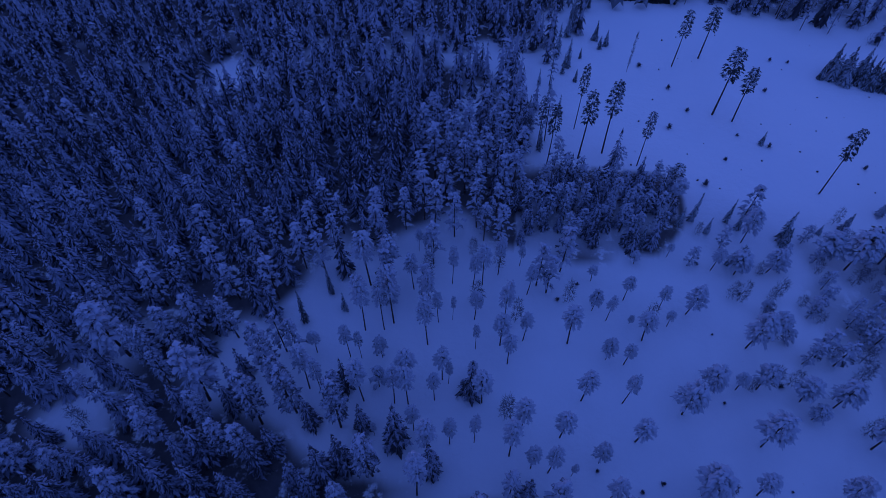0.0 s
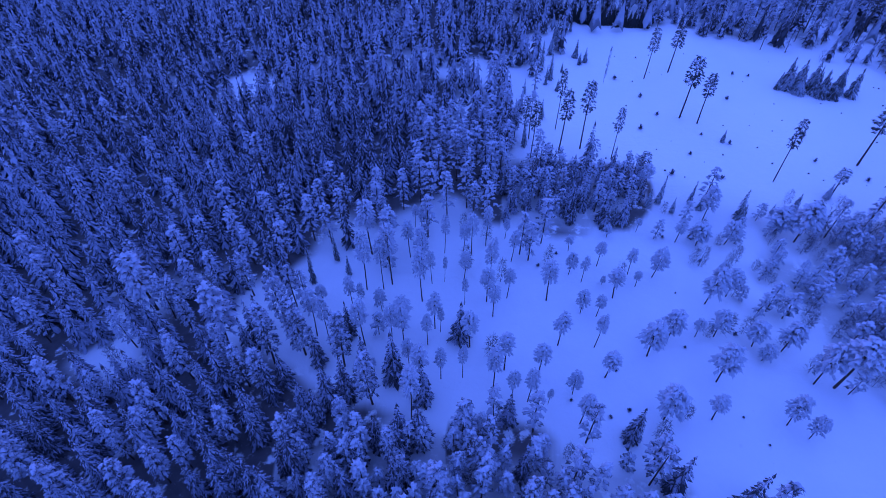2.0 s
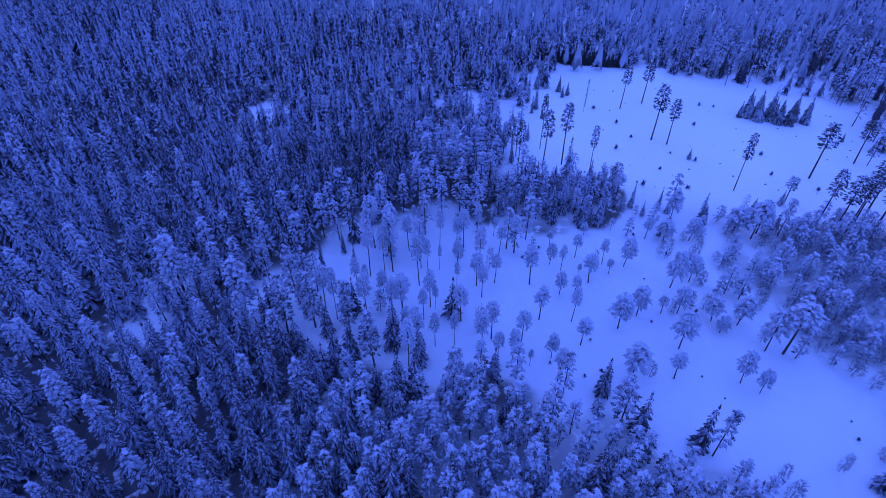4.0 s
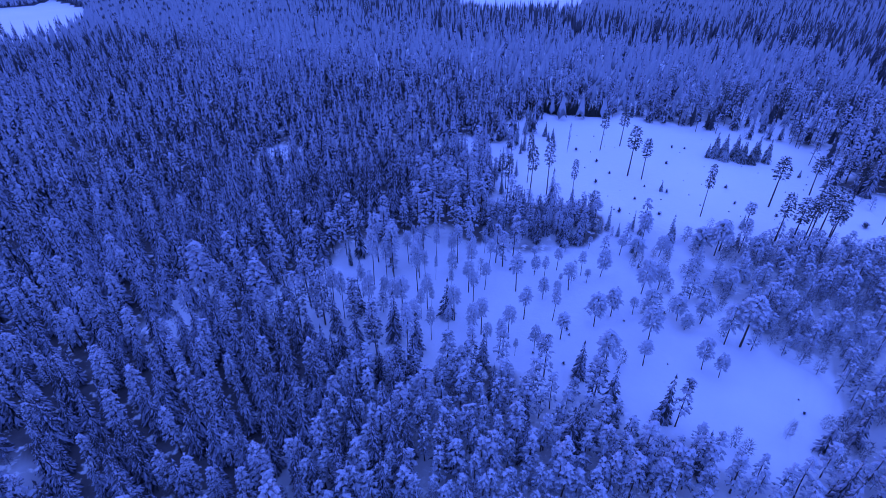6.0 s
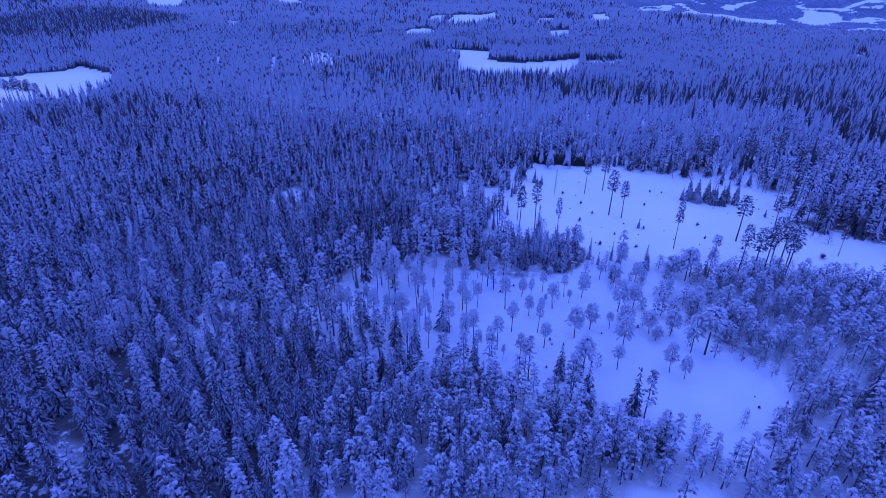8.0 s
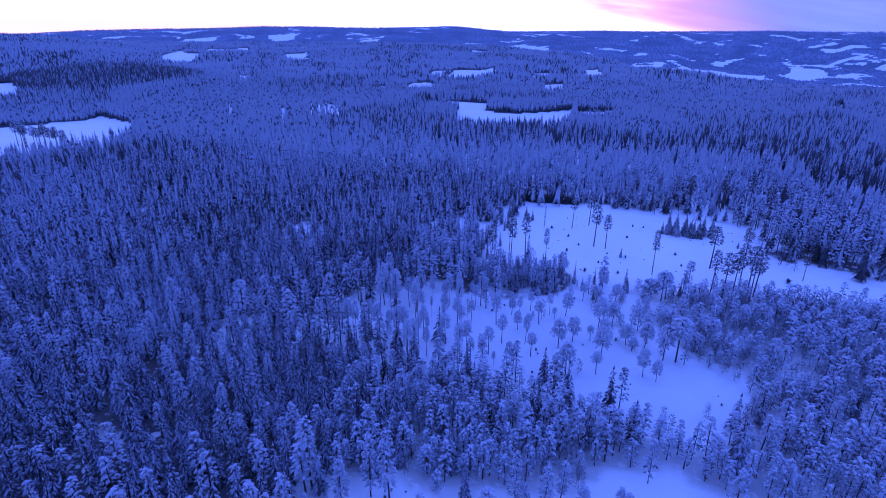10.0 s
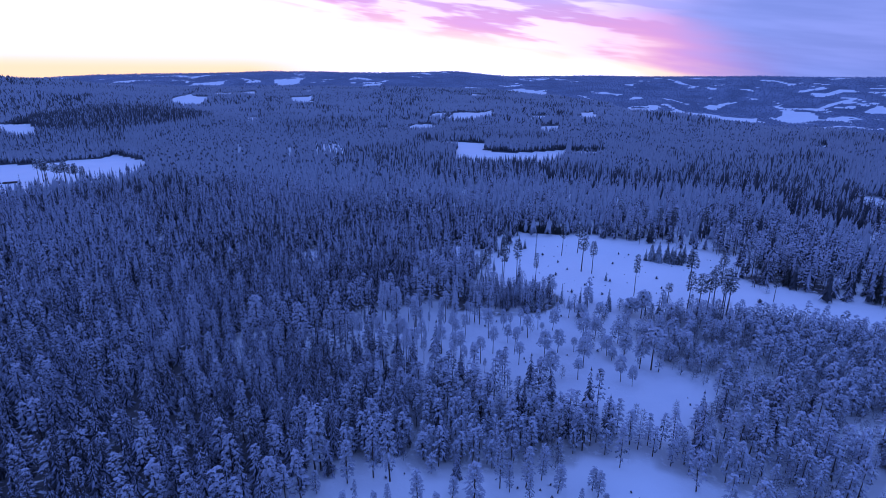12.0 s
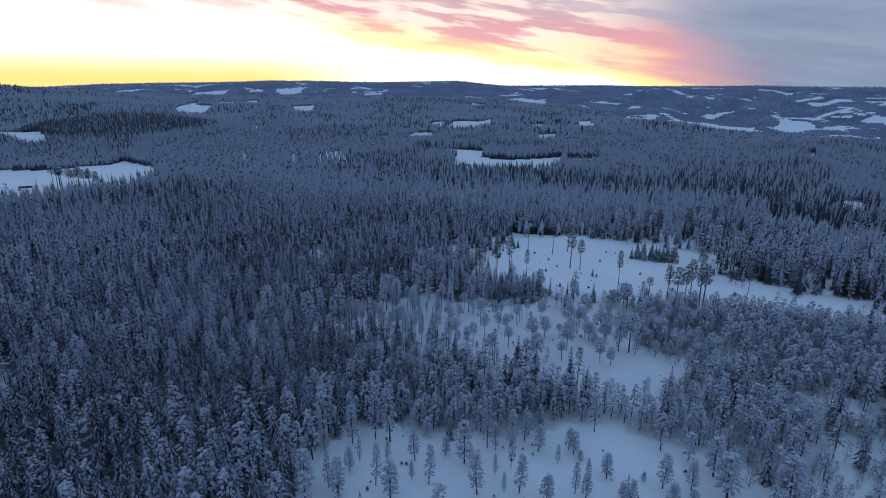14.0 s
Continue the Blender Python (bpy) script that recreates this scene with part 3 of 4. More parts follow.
# ---- single trees of the open places: x, y, height, crown width ----
BOG_WEST = [(-10.8, 55.6, 17.2, 3.8), (-7.4, 56.1, 15.3, 3.0), (-5.9, 57.7, 18, 4.3), (-11.7, 65.7, 16.5, 5.1), (-3.3, 65.7, 11.5, 3.1), (0.8, 53.9, 16.0, 3.7),
            (0.4, 59.8, 14.6, 2.8), (2.2, 58.8, 10.2, 2.4), (4.7, 59.6, 7.9, 1.1), (3.9, 67.7, 11.7, 2.3), (-1.0, 75.1, 7.6, 2.4), (-2.0, 73.4, 8.1, 1.8),
            (-3.6, 75.2, 7.1, 1.9), (7.9, 67.5, 10.1, 2.8), (9.7, 68.1, 12.7, 3.4), (8.7, 60.0, 9.2, 3.0), (9.3, 53.9, 8.3, 1.7), (14.1, 58.4, 15.3, 3.2),
            (13.6, 55.1, 10.6, 3.8), (17.6, 56.4, 8.9, 2.8), (15.0, 51.5, 9.7, 3.1), (18.3, 66.8, 9.4, 2.8), (25.5, 56.6, 11.6, 4.3), (12.6, 70.9, 12.4, 2.5),
            (16.8, 73.7, 6.4, 1.8)]
BOG_SOUTH_WEST = [(-18.3, 50.2, 6.9, 2.7), (-17.9, 43.4, 14.3, 3.6), (-14.9, 41.6, 14.5, 2.6), (-12.3, 50.0, 11.0, 2.6), (-10.3, 49.9, 9.0, 1.9), (-8.4, 42.2, 14.3, 3.8),
                  (-6.7, 50.5, 7.3, 3.7), (-3.3, 42.3, 12.9, 3.0), (-1.9, 46.4, 11.1, 4.3), (-0.9, 42.0, 13.8, 3.6), (4.1, 47.4, 11.2, 3.3), (5.2, 46.7, 7.9, 1.6),
                  (3.2, 43.5, 9.5, 2.5), (9.0, 48.8, 4.6, 2.0), (11.0, 43.9, 11.0, 4.2), (0.5, 38.1, 9.9, 2.7), (3.1, 34.3, 14.3, 3.6), (6.4, 36.5, 10.4, 2.5),
                  (10.2, 37.1, 10.6, 2.1), (2.3, 28.4, 17.0, 3.9), (-5.6, 36.7, 4.8, 1.0), (-8.2, 67.2, 13.2, 4.6)]
BOG_MIDDLE = [(15.7, 35.5, 12.5, 3.6), (17.5, 39.5, 11.0, 3.8), (23.6, 39.3, 10.0, 3.7), (19.0, 34.0, 9.2, 2.7), (21.6, 33.6, 10.6, 2.9), (25.1, 33.5, 5.4, 1.3), (29.4, 35.9, 7.5, 3.7),
              (30.3, 30.5, 10.3, 3.3), (27.3, 45.9, 10.3, 3.7), (34.0, 46.1, 10.3, 2.7), (35.4, 39.9, 8.7, 3.8), (32.0, 54.0, 7.3, 3.9), (35.0, 53.4, 7.0, 2.6),
              (14.0, 25.8, 9.5, 2.4), (38.8, 58.6, 8.9, 4.0), (47.5, 65.1, 9.3, 5.4), (30.3, 64.2, 7.0, 3.8), (32.8, 62.3, 8.1, 2.2), (36.4, 67.2, 7.5, 2.9),
              (39.4, 76.3, 4.2, 2.9), (30.7, 71.3, 5.2, 2.3), (42.6, 65.4, 8.3, 2.6), (43.7, 62.1, 4.7, 2.1), (36.9, 62.0, 3.1, 1.7), (46.2, 78.8, 4.3, 1.8)]
BOG_EAST = [(43.5, 45.2, 10.5, 6.6), (48.0, 49.5, 9.0, 6.0), (53.3, 50.7, 5.8, 2.7), (56.8, 51.1, 8.3, 5.3), (63.5, 49.7, 8.1, 5.8), (68.6, 49.1, 9.0, 6.2),
            (64.4, 46.7, 5.5, 4.2), (55.0, 41.2, 11.5, 6.8), (44.4, 32.8, 10.8, 7.3), (52.5, 33.7, 7.6, 3.6), (64.8, 34.0, 9.7, 5.1), (67.7, 32.0, 7.4, 4.0),
            (72.1, 42.6, 12.4, 7.1), (56.9, 59.0, 11.7, 6.6), (61.5, 61.3, 8.3, 5.6), (62.0, 67.1, 4.3, 3.2), (62.0, 84.2, 10.5, 5.7), (58.6, 75.5, 7.2, 6.7),
            (54.3, 76.2, 7.2, 3.1), (65.0, 76.7, 7.8, 5.5), (76.9, 81.6, 8.4, 8.7), (80.6, 79.0, 12.6, 8.7), (49.4, 93.6, 9.1, 4.1), (75.4, 42.2, 15.7, 7.2)]
BOG_SPRUCES = [(52.7, 89.4, 10.2, 2.4), (50.1, 88.2, 6.4, 2.4), (59.9, 89.6, 8.6, 1.8), (64.6, 91.8, 5.4, 2.3), (70.1, 85.6, 10.2, 3.1), (93.3, 95.1, 5.8, 2.8),
               (78.5, 88.2, 3.4, 2.3), (-22.0, 56.2, 11.6, 2.0), (-18.7, 62.9, 10.5, 1.8), (-15.4, 59.4, 7.0, 1.8), (41.4, 81.6, 8.4, 2.0), (44.6, 83.6, 6.5, 1.8),
               (55.3, 86.2, 5.8, 1.9)]
SOUTH_WEST = [(-2.9, -16.2, 11.6, 4.2), (-9.9, -12.8, 17.2, 5.9), (2.3, -13.7, 15.7, 4.5), (6.2, -14.3, 18, 5.1), (0.7, -22.8, 7.3, 1.4), (-8.6, -19.9, 6.3, 2.7),
              (6.1, -29.7, 11.3, 3.0), (-8.3, -34.7, 12.2, 5.2), (-4.0, -31.6, 9.5, 2.5), (-1.1, -33.8, 10.1, 4.6), (-0.8, -25.9, 6.9, 3.1), (6.9, -21.0, 5.5, 2.0),
              (10.2, -33.6, 10.4, 5.3), (12.4, -6.5, 7.9, 4.7), (13.4, -20.3, 9.3, 3.7), (13.8, -27.0, 5.3, 1.7), (17.7, -27.9, 10.6, 3.3), (20.2, -17.5, 5.5, 2.9),
              (25.1, -20.1, 12.2, 5.4), (30.2, -13.8, 14.5, 3.5), (28.6, -30.0, 11.5, 4.6), (32.3, -14.7, 8.2, 2.6), (35.8, -12.8, 10.8, 3.9), (35.9, -20.7, 11.1, 2.3)]
SOUTH_EAST = [(39.3, -10.1, 10.0, 3.3), (42.5, -13.8, 7.6, 3.6), (32.3, -23.4, 5.8, 1.7), (37.6, -28.6, 10.4, 3.8), (34.4, -28.6, 5.1, 1.6), (43.5, -30.2, 6.8, 4.0),
              (50.0, -12.2, 6.4, 3.0), (50.9, -13.9, 6.8, 3.0), (46.9, -17.9, 5.4, 1.7), (49.7, -27.5, 8.4, 2.5), (52.3, -16.2, 3.1, 2.1), (51.9, -28.4, 6.5, 3.0),
              (53.3, -22.0, 5.6, 1.7), (57.4, -21.4, 6.8, 3.7), (59.6, -27.4, 4.4, 2.5), (61.5, -28.9, 6.5, 3.1), (69.2, -23.1, 9.1, 4.4), (75.4, -22.9, 7.8, 3.5),
              (69.7, -27.8, 5.8, 3.7), (74.2, -28.1, 4.7, 3.4), (82.2, -24.9, 11.5, 7.4), (65.6, -21.3, 2.7, 1.5), (81.8, -17.7, 10.5, 6.1), (95.5, -23.6, 11.5, 7.0)]
EDGE_PINES = [(-50.9, 46.3, 17, 8.1), (-33.8, 39.6, 17, 7.7), (-24.1, 45.0, 17, 5.4), (-18.9, 39.1, 16.0, 5.2), (-23.9, 36.6, 17, 5.4), (-11.2, 37.4, 15.8, 5.2), (-4.7, 30.5, 16.2, 5.3), (-42.3, 47.8, 13.8, 4.9), (-33.1, 51.7, 12.8, 4.3)]
CUT_PINES = [(35.9, 110.1, 20.2, 4.4), (30.1, 107.7, 19.0, 4.4), (29.7, 118.7, 18.6, 2.7), (20.6, 112.2, 14.1, 2.6), (22.7, 104.8, 17.3, 3.2), (43.7, 106.4, 15.7, 2.9),
             (58.7, 150.5, 16.9, 3.9), (67.0, 155.6, 15.6, 4.9), (65.4, 128.4, 19.2, 5.5), (69.8, 126.0, 15.5, 4.3), (82.8, 100.7, 18.4, 3.4), (106.8, 110.3, 17.8, 6.0),
             (49.1, 96.1, 10.1, 3.8), (123.7, 120.5, 14.5, 4.9), (82.7, 81.5, 10.2, 4.4), (94.6, 95.9, 8.6, 3.8), (101.8, 83.6, 18.0, 5.3), (105.1, 84.0, 19.0, 4.7), (108.5, 87.5, 20.0, 5.0), (99.0, 86.5, 17.5, 4.2), (110.5, 82.5, 18.5, 5.0),
             (114.2, 93.0, 17.0, 5.5), (113.2, 86.4, 18.0, 5.4), (136.5, 118.5, 15.3, 3.3), (137.1, 102.4, 11.2, 3.1)]
EMERGENT = [(121.0, 185.0, 19.0, 4.5), (136.0, 184.0, 20.0, 5.0), (152.0, 190.0, 20.0, 4.5), (156.0, 178.0, 18.0, 4.5), (108.0, 196.0, 17.0, 4.0), (114.0, 188.0, 18.0, 4.2),
            (-110.0, 330.0, 22.0, 7.0), (-42.0, 290.0, 20.0, 5.0), (-80.0, 360.0, 21.0, 5.0), (98.0, 212.0, 18.0, 4.5)]
taken = []
rnd = random.Random(11)
bog_kinds = kinds_of("bog_pine", lambda s, l, t, w: pine_shape(s, l, t, w, 0.58, 0.8), 7, 100, BOG_PINE, BARK, 10.0, 1.7,
                     "snow-laden pine with a thin bare trunk on the bog", "pine tree", "pines on the open bog")
broad_kinds = kinds_of("broad_bog_pine", lambda s, l, t, w: pine_shape(s, l, t, w, 0.44, 0.8), 5, 120, BOG_PINE, BARK, 7.0, 1.9,
                       "low broad pine under heavy snow on the bog", "pine tree", "pines on the open bog")
south_kinds = kinds_of("snowy_pine", lambda s, l, t, w: pine_shape(s, l, t, w, 0.22, 0.55), 5, 140, CLEARING_PINE, BARK, 10.0, 1.6,
                       "slender snow-laden pine in the small snowy clearing", "pine tree", "pines in the small clearing")
cut_kinds = kinds_of("seed_pine", lambda s, l, t, w: pine_shape(s, l, t, w, 0.56, 0.9), 5, 180, SEED_PINE, BARK, 17.0, 2.0,
                     "tall dark pine with a long bare trunk on the snowy clear-cut", "pine tree", "seed pines on the clear-cut")
used_broad = set()
for kinds, plots, grow in ((bog_kinds, (BOG_WEST, BOG_SOUTH_WEST, BOG_MIDDLE, BOG_EAST), 1.0), (south_kinds, (SOUTH_WEST, SOUTH_EAST), 1.0), (cut_kinds, (CUT_PINES, EMERGENT), 1.0)):
    used = set()
    for plot in plots:
        for x, y, h, w in plot:
            taken.append((x, y))
            if kinds is bog_kinds:
                h = max(h - 0.12 * w, 2.0)
                if w > 0.52 * h:
                    set_tree(broad_kinds, used_broad, rnd.randrange(5) if len(used_broad) == 5 else len(used_broad), x, y, h, w * 0.84, rnd.random() * 6.3)
                    continue
            set_tree(kinds, used, rnd.randrange(len(kinds)) if len(used) == len(kinds) else len(used), x, y, h, max(w * grow, 1.2), rnd.random() * 6.3)
taken += [(x, y) for x, y, _, _ in BOG_SPRUCES + EDGE_PINES]

# ---- the forest: positions by a jittered grid, thinner with distance ----
rng = np.random.default_rng(5)
AXIS = radians(-6.2)


def scatter(r0, r1, step, half, behind=-160.0, spread=0.3):
    """Points of a jittered grid between two distances, within a wedge seen from behind the flight."""
    side = r1 * 1.05
    n = int(2 * side / step)
    g = np.arange(n) * step - side
    x, y = np.meshgrid(g, g)
    x = x.ravel() + EYE_X + rng.normal(0, spread, n * n) * step
    y = y.ravel() + EYE_Y + rng.normal(0, spread, n * n) * step
    r = np.hypot(x - EYE_X, y - EYE_Y)
    az = np.arctan2(x - EYE_X, y - behind) - AXIS
    blend = r + rng.uniform(-0.12, 0.12, r.shape) * r
    keep = (blend >= r0) & (blend < r1) & (np.abs(az) < radians(half)) & (y > -52)
    return x[keep], y[keep]


def wave(x, y, s, o):
    return 0.5 + 0.25 * (np.sin(x * s + o) * np.cos(y * s * 1.1 - o * 2) + np.sin((x + y) * s * 0.63 + 3 * o) * np.cos((x - y) * s * 0.77 + o))


def zones(x, y):
    """What grows at each point: 0 nothing, 1 spruce, 2 pine, 3 birch, 4 young frosted trees."""
    p = rng.random(x.shape)
    q = rng.random(x.shape)
    kind = np.where(p < 0.93, 1, 2)
    mixed = (y < 46) & (x < 60)
    kind = np.where(mixed, np.where(p < 0.72, 1, np.where(p < 0.97, 2, 3)), kind)
    fx, fy = x + rng.normal(0, 5.5, x.shape), y + rng.normal(0, 5.5, x.shape)
    east = inside(EAST, fx, fy)
    kind = np.where(east, np.where(q > np.clip((x - 48) / 50, 0.2, 1.0), 0, np.where(p < 0.5, 5, 3)), kind)
    band = (y < 26) & (y > -12) & (x > 8)
    kind = np.where(band & (kind > 0), np.where(p < 0.1, 1, np.where(p < 0.5, 2, np.where(p < 0.75, 5, 3))), kind)
    far = np.hypot(x - EYE_X, y - EYE_Y)
    tone = 0.6 * lattice(x / 130.0, y / 190.0, 5) + 0.4 * lattice(x / 38.0, y / 60.0, 6)
    afar = far + rng.normal(0, 25, x.shape) > 330
    kind = np.where(afar & (tone > 0.53) & (p < 0.85), 4, kind)
    kind = np.where((far > 430) & (tone < 0.43) & (p < 0.3) & ~((far > 590) & (far < 740) & (x > -60) & (x < 190)), 6, kind)
    kind = np.where(inside(PALE, x + 4 * (fx - x), y + 4 * (fy - y)) & (p < 0.75), 4, kind)
    kind = np.where(inside(PALE_BAND, x + 3 * (fx - x), y + 3 * (fy - y)) & (p < 0.9), 4, kind)
    knoll = ((x + 600) / 175) ** 2 + ((y - 690) / 150) ** 2 < 1
    az = np.degrees(np.arctan2(x - EYE_X, y - EYE_Y))
    stripe = (np.abs(far - 495 - 12 * np.sin(az * 0.4) + 2.5 * (fx - x)) < 24) & (az > -7) & (az < 36)
    copse = (np.abs(far - 425) < 22) & (az > 25) & (az < 40)
    kind = np.where(knoll & (p < 0.85), 6, kind)
    kind = np.where((stripe | copse) & (kind > 0), np.where(p < 0.45, 6, 1), kind)
    open_bog = inside(BOG, fx, fy) & ~inside(GROVE, x, y)
    kind = np.where(open_bog, np.where((q < 0.03), 3, 0), kind)
    grove = inside(GROVE, x, y)
    kind = np.where(grove, 0, kind)
    north = open_bog & ((y > 68) | ((x > 45) & (y > 58)))
    kind = np.where(north & (x > 42) & (q < 0.2), np.where(p < 0.15, 2, np.where(p < 0.5, 5, 3)), kind)
    kind = np.where(open_bog & (x < 26) & (y > 62) & (q < 0.5), np.where(p < 0.8, 2, 3), kind)
    kind = np.where(open_bog & (x < 12 - 0.25 * (y - 40)) & (y > 38) & (q < 0.16), np.where(p < 0.55, 2, np.where(p < 0.8, 1, 5)), kind)
    cx, cy = x + 0.6 * (fx - x), y + 0.6 * (fy - y)
    kind = np.where(inside(CLEARCUT, cx, cy) | inside(SOUTH, cx, cy), 0, kind)
    thin = inside(TRANSITION, fx, fy)
    kind = np.where(thin & (kind > 0), np.where(q < 0.05, 0, np.where(p < 0.62, 1, 2)), kind)
    for g in GAPS:
        kind = np.where(inside(g, fx, fy) & (q < 0.4), 0, kind)
    half_open = sum(inside(g, *bent(x, y)) for g in MORE_FIELDS[:3]) > 0
    kind = np.where(field_at(x, y) & (q < np.where(half_open, 0.84, 0.985)), 0, kind)
    kind = np.where(q > 0.97, 0, kind)
    kind = np.where((kind == 1) & (x > 48) & (x < 150) & (y > 30) & (y < 118), np.where(p < 0.5, 5, 3), kind)
    kind = np.where((kind == 1) & (x > -6) & (x < 24) & (y > 76) & (y < 114) & (q < 0.75), 2, kind)
    kind = np.where((kind == 1) & (x > 95) & (y > 90) & (y < 205), np.where(p < 0.35, 1, np.where(p < 0.5, 6, 2)), kind)
    kind = np.where((kind > 0) & (fx > 118) & (fx < 140) & (fy > 156) & (fy < 182), np.where(p < 0.15, 1, np.where(p < 0.5, 3, np.where(p < 0.7, 5, 0))), kind)
    kind = np.where((kind > 0) & (x > 58) & (x < 130) & (y > -8) & (y < 40) & (q < 0.35), 0, kind)
    for a, b in taken:
        kind = np.where((np.abs(x - a) < 1.6) & (np.abs(y - b) < 1.6), 0, kind)
    return kind


def grow(name, shapes, picks, materials, label, category):
    """One joined mesh of many trees. picks: rows of shape index, x, y, width scale, height scale, turn."""
    vs, fs, ms, base = [], [], [], 0
    idx = picks[:, 0].astype(int)
    for k, shape in enumerate(shapes):
        v, f, m = shape
        rows = picks[idx == k]
        if not len(rows):
            continue
        c, s = np.cos(rows[:, 5])[:, None], np.sin(rows[:, 5])[:, None]
        w, h = rows[:, 3][:, None], rows[:, 4][:, None]
        x = (v[:, 0] * c - v[:, 1] * s) * w + rows[:, 1][:, None]
        y = (v[:, 0] * s + v[:, 1] * c) * w + rows[:, 2][:, None]
        z = v[:, 2] * h + (land(rows[:, 1], rows[:, 2]) - 0.05)[:, None]
        vs.append(np.stack([x, y, z], -1).reshape(-1, 3))
        off = base + np.arange(len(rows))[:, None, None] * len(v)
        fs.append((f[None] + off).reshape(-1, 3))
        ms.append(np.tile(m, len(rows)))
        base += len(rows) * len(v)
    vs, fs, ms = np.concatenate(vs), np.concatenate(fs), np.concatenate(ms)
    me = bpy.data.meshes.new(name)
    me.vertices.add(len(vs))
    me.vertices.foreach_set("co", vs.astype(np.float32).ravel())
    me.loops.add(len(fs) * 3)
    me.loops.foreach_set("vertex_index", fs.astype(np.int32).ravel())
    me.polygons.add(len(fs))
    me.polygons.foreach_set("loop_start", (np.arange(len(fs)) * 3).astype(np.int32))
    me.polygons.foreach_set("material_index", ms.astype(np.int32))
    for m in materials:
        me.materials.append(m)
    me.update(calc_edges=True)
    return tagged(new(name, me), label, category, kind="stuff")


def joined(maker, count, seed, level, **sizes):
    out = []
    for i in range(count):
        crown, trunk = maker(seed + i, level, **sizes)
        both = Shape()
        both.add(crown.v, crown.f, 0)
        both.m = [2 if k == 2 else 0 for k in crown.m]
        both.add(trunk.v, trunk.f, 1)
        out.append(both.arrays())
    return out


def picks_for(x, y, count, lo, hi, slim):
    n = len(x)
    h = rng.uniform(lo, hi, n) * (0.85 + 0.3 * wave(x, y, 0.03, 2.0))
    return np.stack([rng.integers(0, count, n), x, y, h ** 0.7 * rng.uniform(1 - slim, 1 + slim, n), h, rng.uniform(0, 6.28, n)], 1)


BANDS = [  # from, to, spacing, level, half angle of the wedge
    (0, 262, 4.0, 1, 44), (262, 480, 4.4, 2, 42), (480, 1000, 3.15, 3, 41), (1000, 2700, 7.6, 4, 41),
]
PLACES = ["the forest round the bog", "the forest behind the clear-cut", "the forest between the fields", "the wide forest of the plateau"]
WOODS = {"spruces": "spruce_wood", "pines": "pine_wood", "dark_spruces": "dark_spruce_wood", "bushy_pines": "bushy_pine_wood", "birches": "birch_wood", "young_trees": "young_wood"}
single_spruces = []
standing = []
for (r0, r1, step, level, half), where in zip(BANDS, PLACES):
    x, y = scatter(r0, r1, step, half, spread={1: 0.27, 2: 0.34}.get(level, 0.5))
    kind = zones(x, y)
    if level == 1:
        # the spruces that the flight passes nearest stand singly
        lone = (kind == 1) & (x > -62) & (x < 40) & (y > -12) & (y < 42)
        single_spruces = list(zip(x[lone], y[lone]))[:230]
        standing.append(np.array(single_spruces))
        broad = (kind == 2) & (x > -75) & (x < 12) & (y > -8) & (y < 46)
        single_pines = list(zip(x[broad], y[broad]))[:150]
        standing.append(np.array(single_pines))
        drop = np.zeros(x.shape, bool)
        drop[np.flatnonzero(lone)[:230]] = True
        drop[np.flatnonzero(broad)[:150]] = True
        kind = np.where(drop, 0, kind)
    full = (kind == 1) | (kind == 2) | (kind == 5)
    standing.append(np.stack([x[full], y[full]], 1))
    swell = {1: 1.0, 2: 1.0, 3: 0.72, 4: 1.35}[level]
    for number, what, maker, seed, mats, lo, hi, sizes in (
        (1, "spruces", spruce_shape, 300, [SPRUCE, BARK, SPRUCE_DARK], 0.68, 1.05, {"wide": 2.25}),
        (2, "pines", pine_shape, 340, [PINE, BARK], 0.85, 1.15, {"wide": 1.8, "start": 0.28, "flat": 0.45}),
        (6, "dark_spruces", spruce_shape, 440, [SPRUCE_DARK, BARK, SPRUCE_DARK], 0.72, 1.1, {"wide": 2.3}),
        (5, "bushy_pines", pine_shape, 360, [CLEARING_PINE, BARK], 0.6, 1.0, {"tall": 8.5, "wide": 1.6, "start": 0.2, "flat": 0.65}),
        (3, "birches", birch_shape, 380, [TWIG, TWIG], 0.5, 1.0, {}),
        (4, "young_trees", spruce_shape, 420, [YOUNG, BARK, YOUNG], 0.45, 0.75, {"wide": 2.5}),
    ):
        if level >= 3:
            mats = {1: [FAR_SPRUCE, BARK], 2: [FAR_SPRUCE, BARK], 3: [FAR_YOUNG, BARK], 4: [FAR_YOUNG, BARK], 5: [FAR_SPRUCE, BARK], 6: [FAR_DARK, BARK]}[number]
        if level == 2 and number == 1:
            mats = [MID_SPRUCE, BARK, MID_SPRUCE]
        if level == 2 and number == 6:
            mats = [FAR_DARK, BARK, FAR_DARK]
        if level == 2 and number == 4:
            mats = [FAR_YOUNG, BARK]
        sel = kind == number
        if sel.sum() < 3:
            continue
        shapes = joined(maker, 8 if level < 3 else 5, seed + level * 1000, 3 if number == 4 and level == 2 else level, **sizes)
        p = picks_for(x[sel], y[sel], len(shapes), lo * (0.85 if level == 2 else 1.0), hi * (1.2 if level == 2 else 1.0), 0.12)
        p[:, 3] *= swell
        grow(WOODS[what], shapes, p, mats, f"snow-covered {what.replace('_', ' ')} in {where}", "forest")

# the belt of mixed trees between the bog and the small clearing
BELT = [(-16, -8), (-12, 26), (18, 25), (44, 17), (60, 10), (72, 6), (92, 14), (112, 8), (112, -16), (90, -13), (70, -4), (58, 4), (43, -2), (29, -9), (7, -7)]
x, y = scatter(0, 330, 3.15, 44)
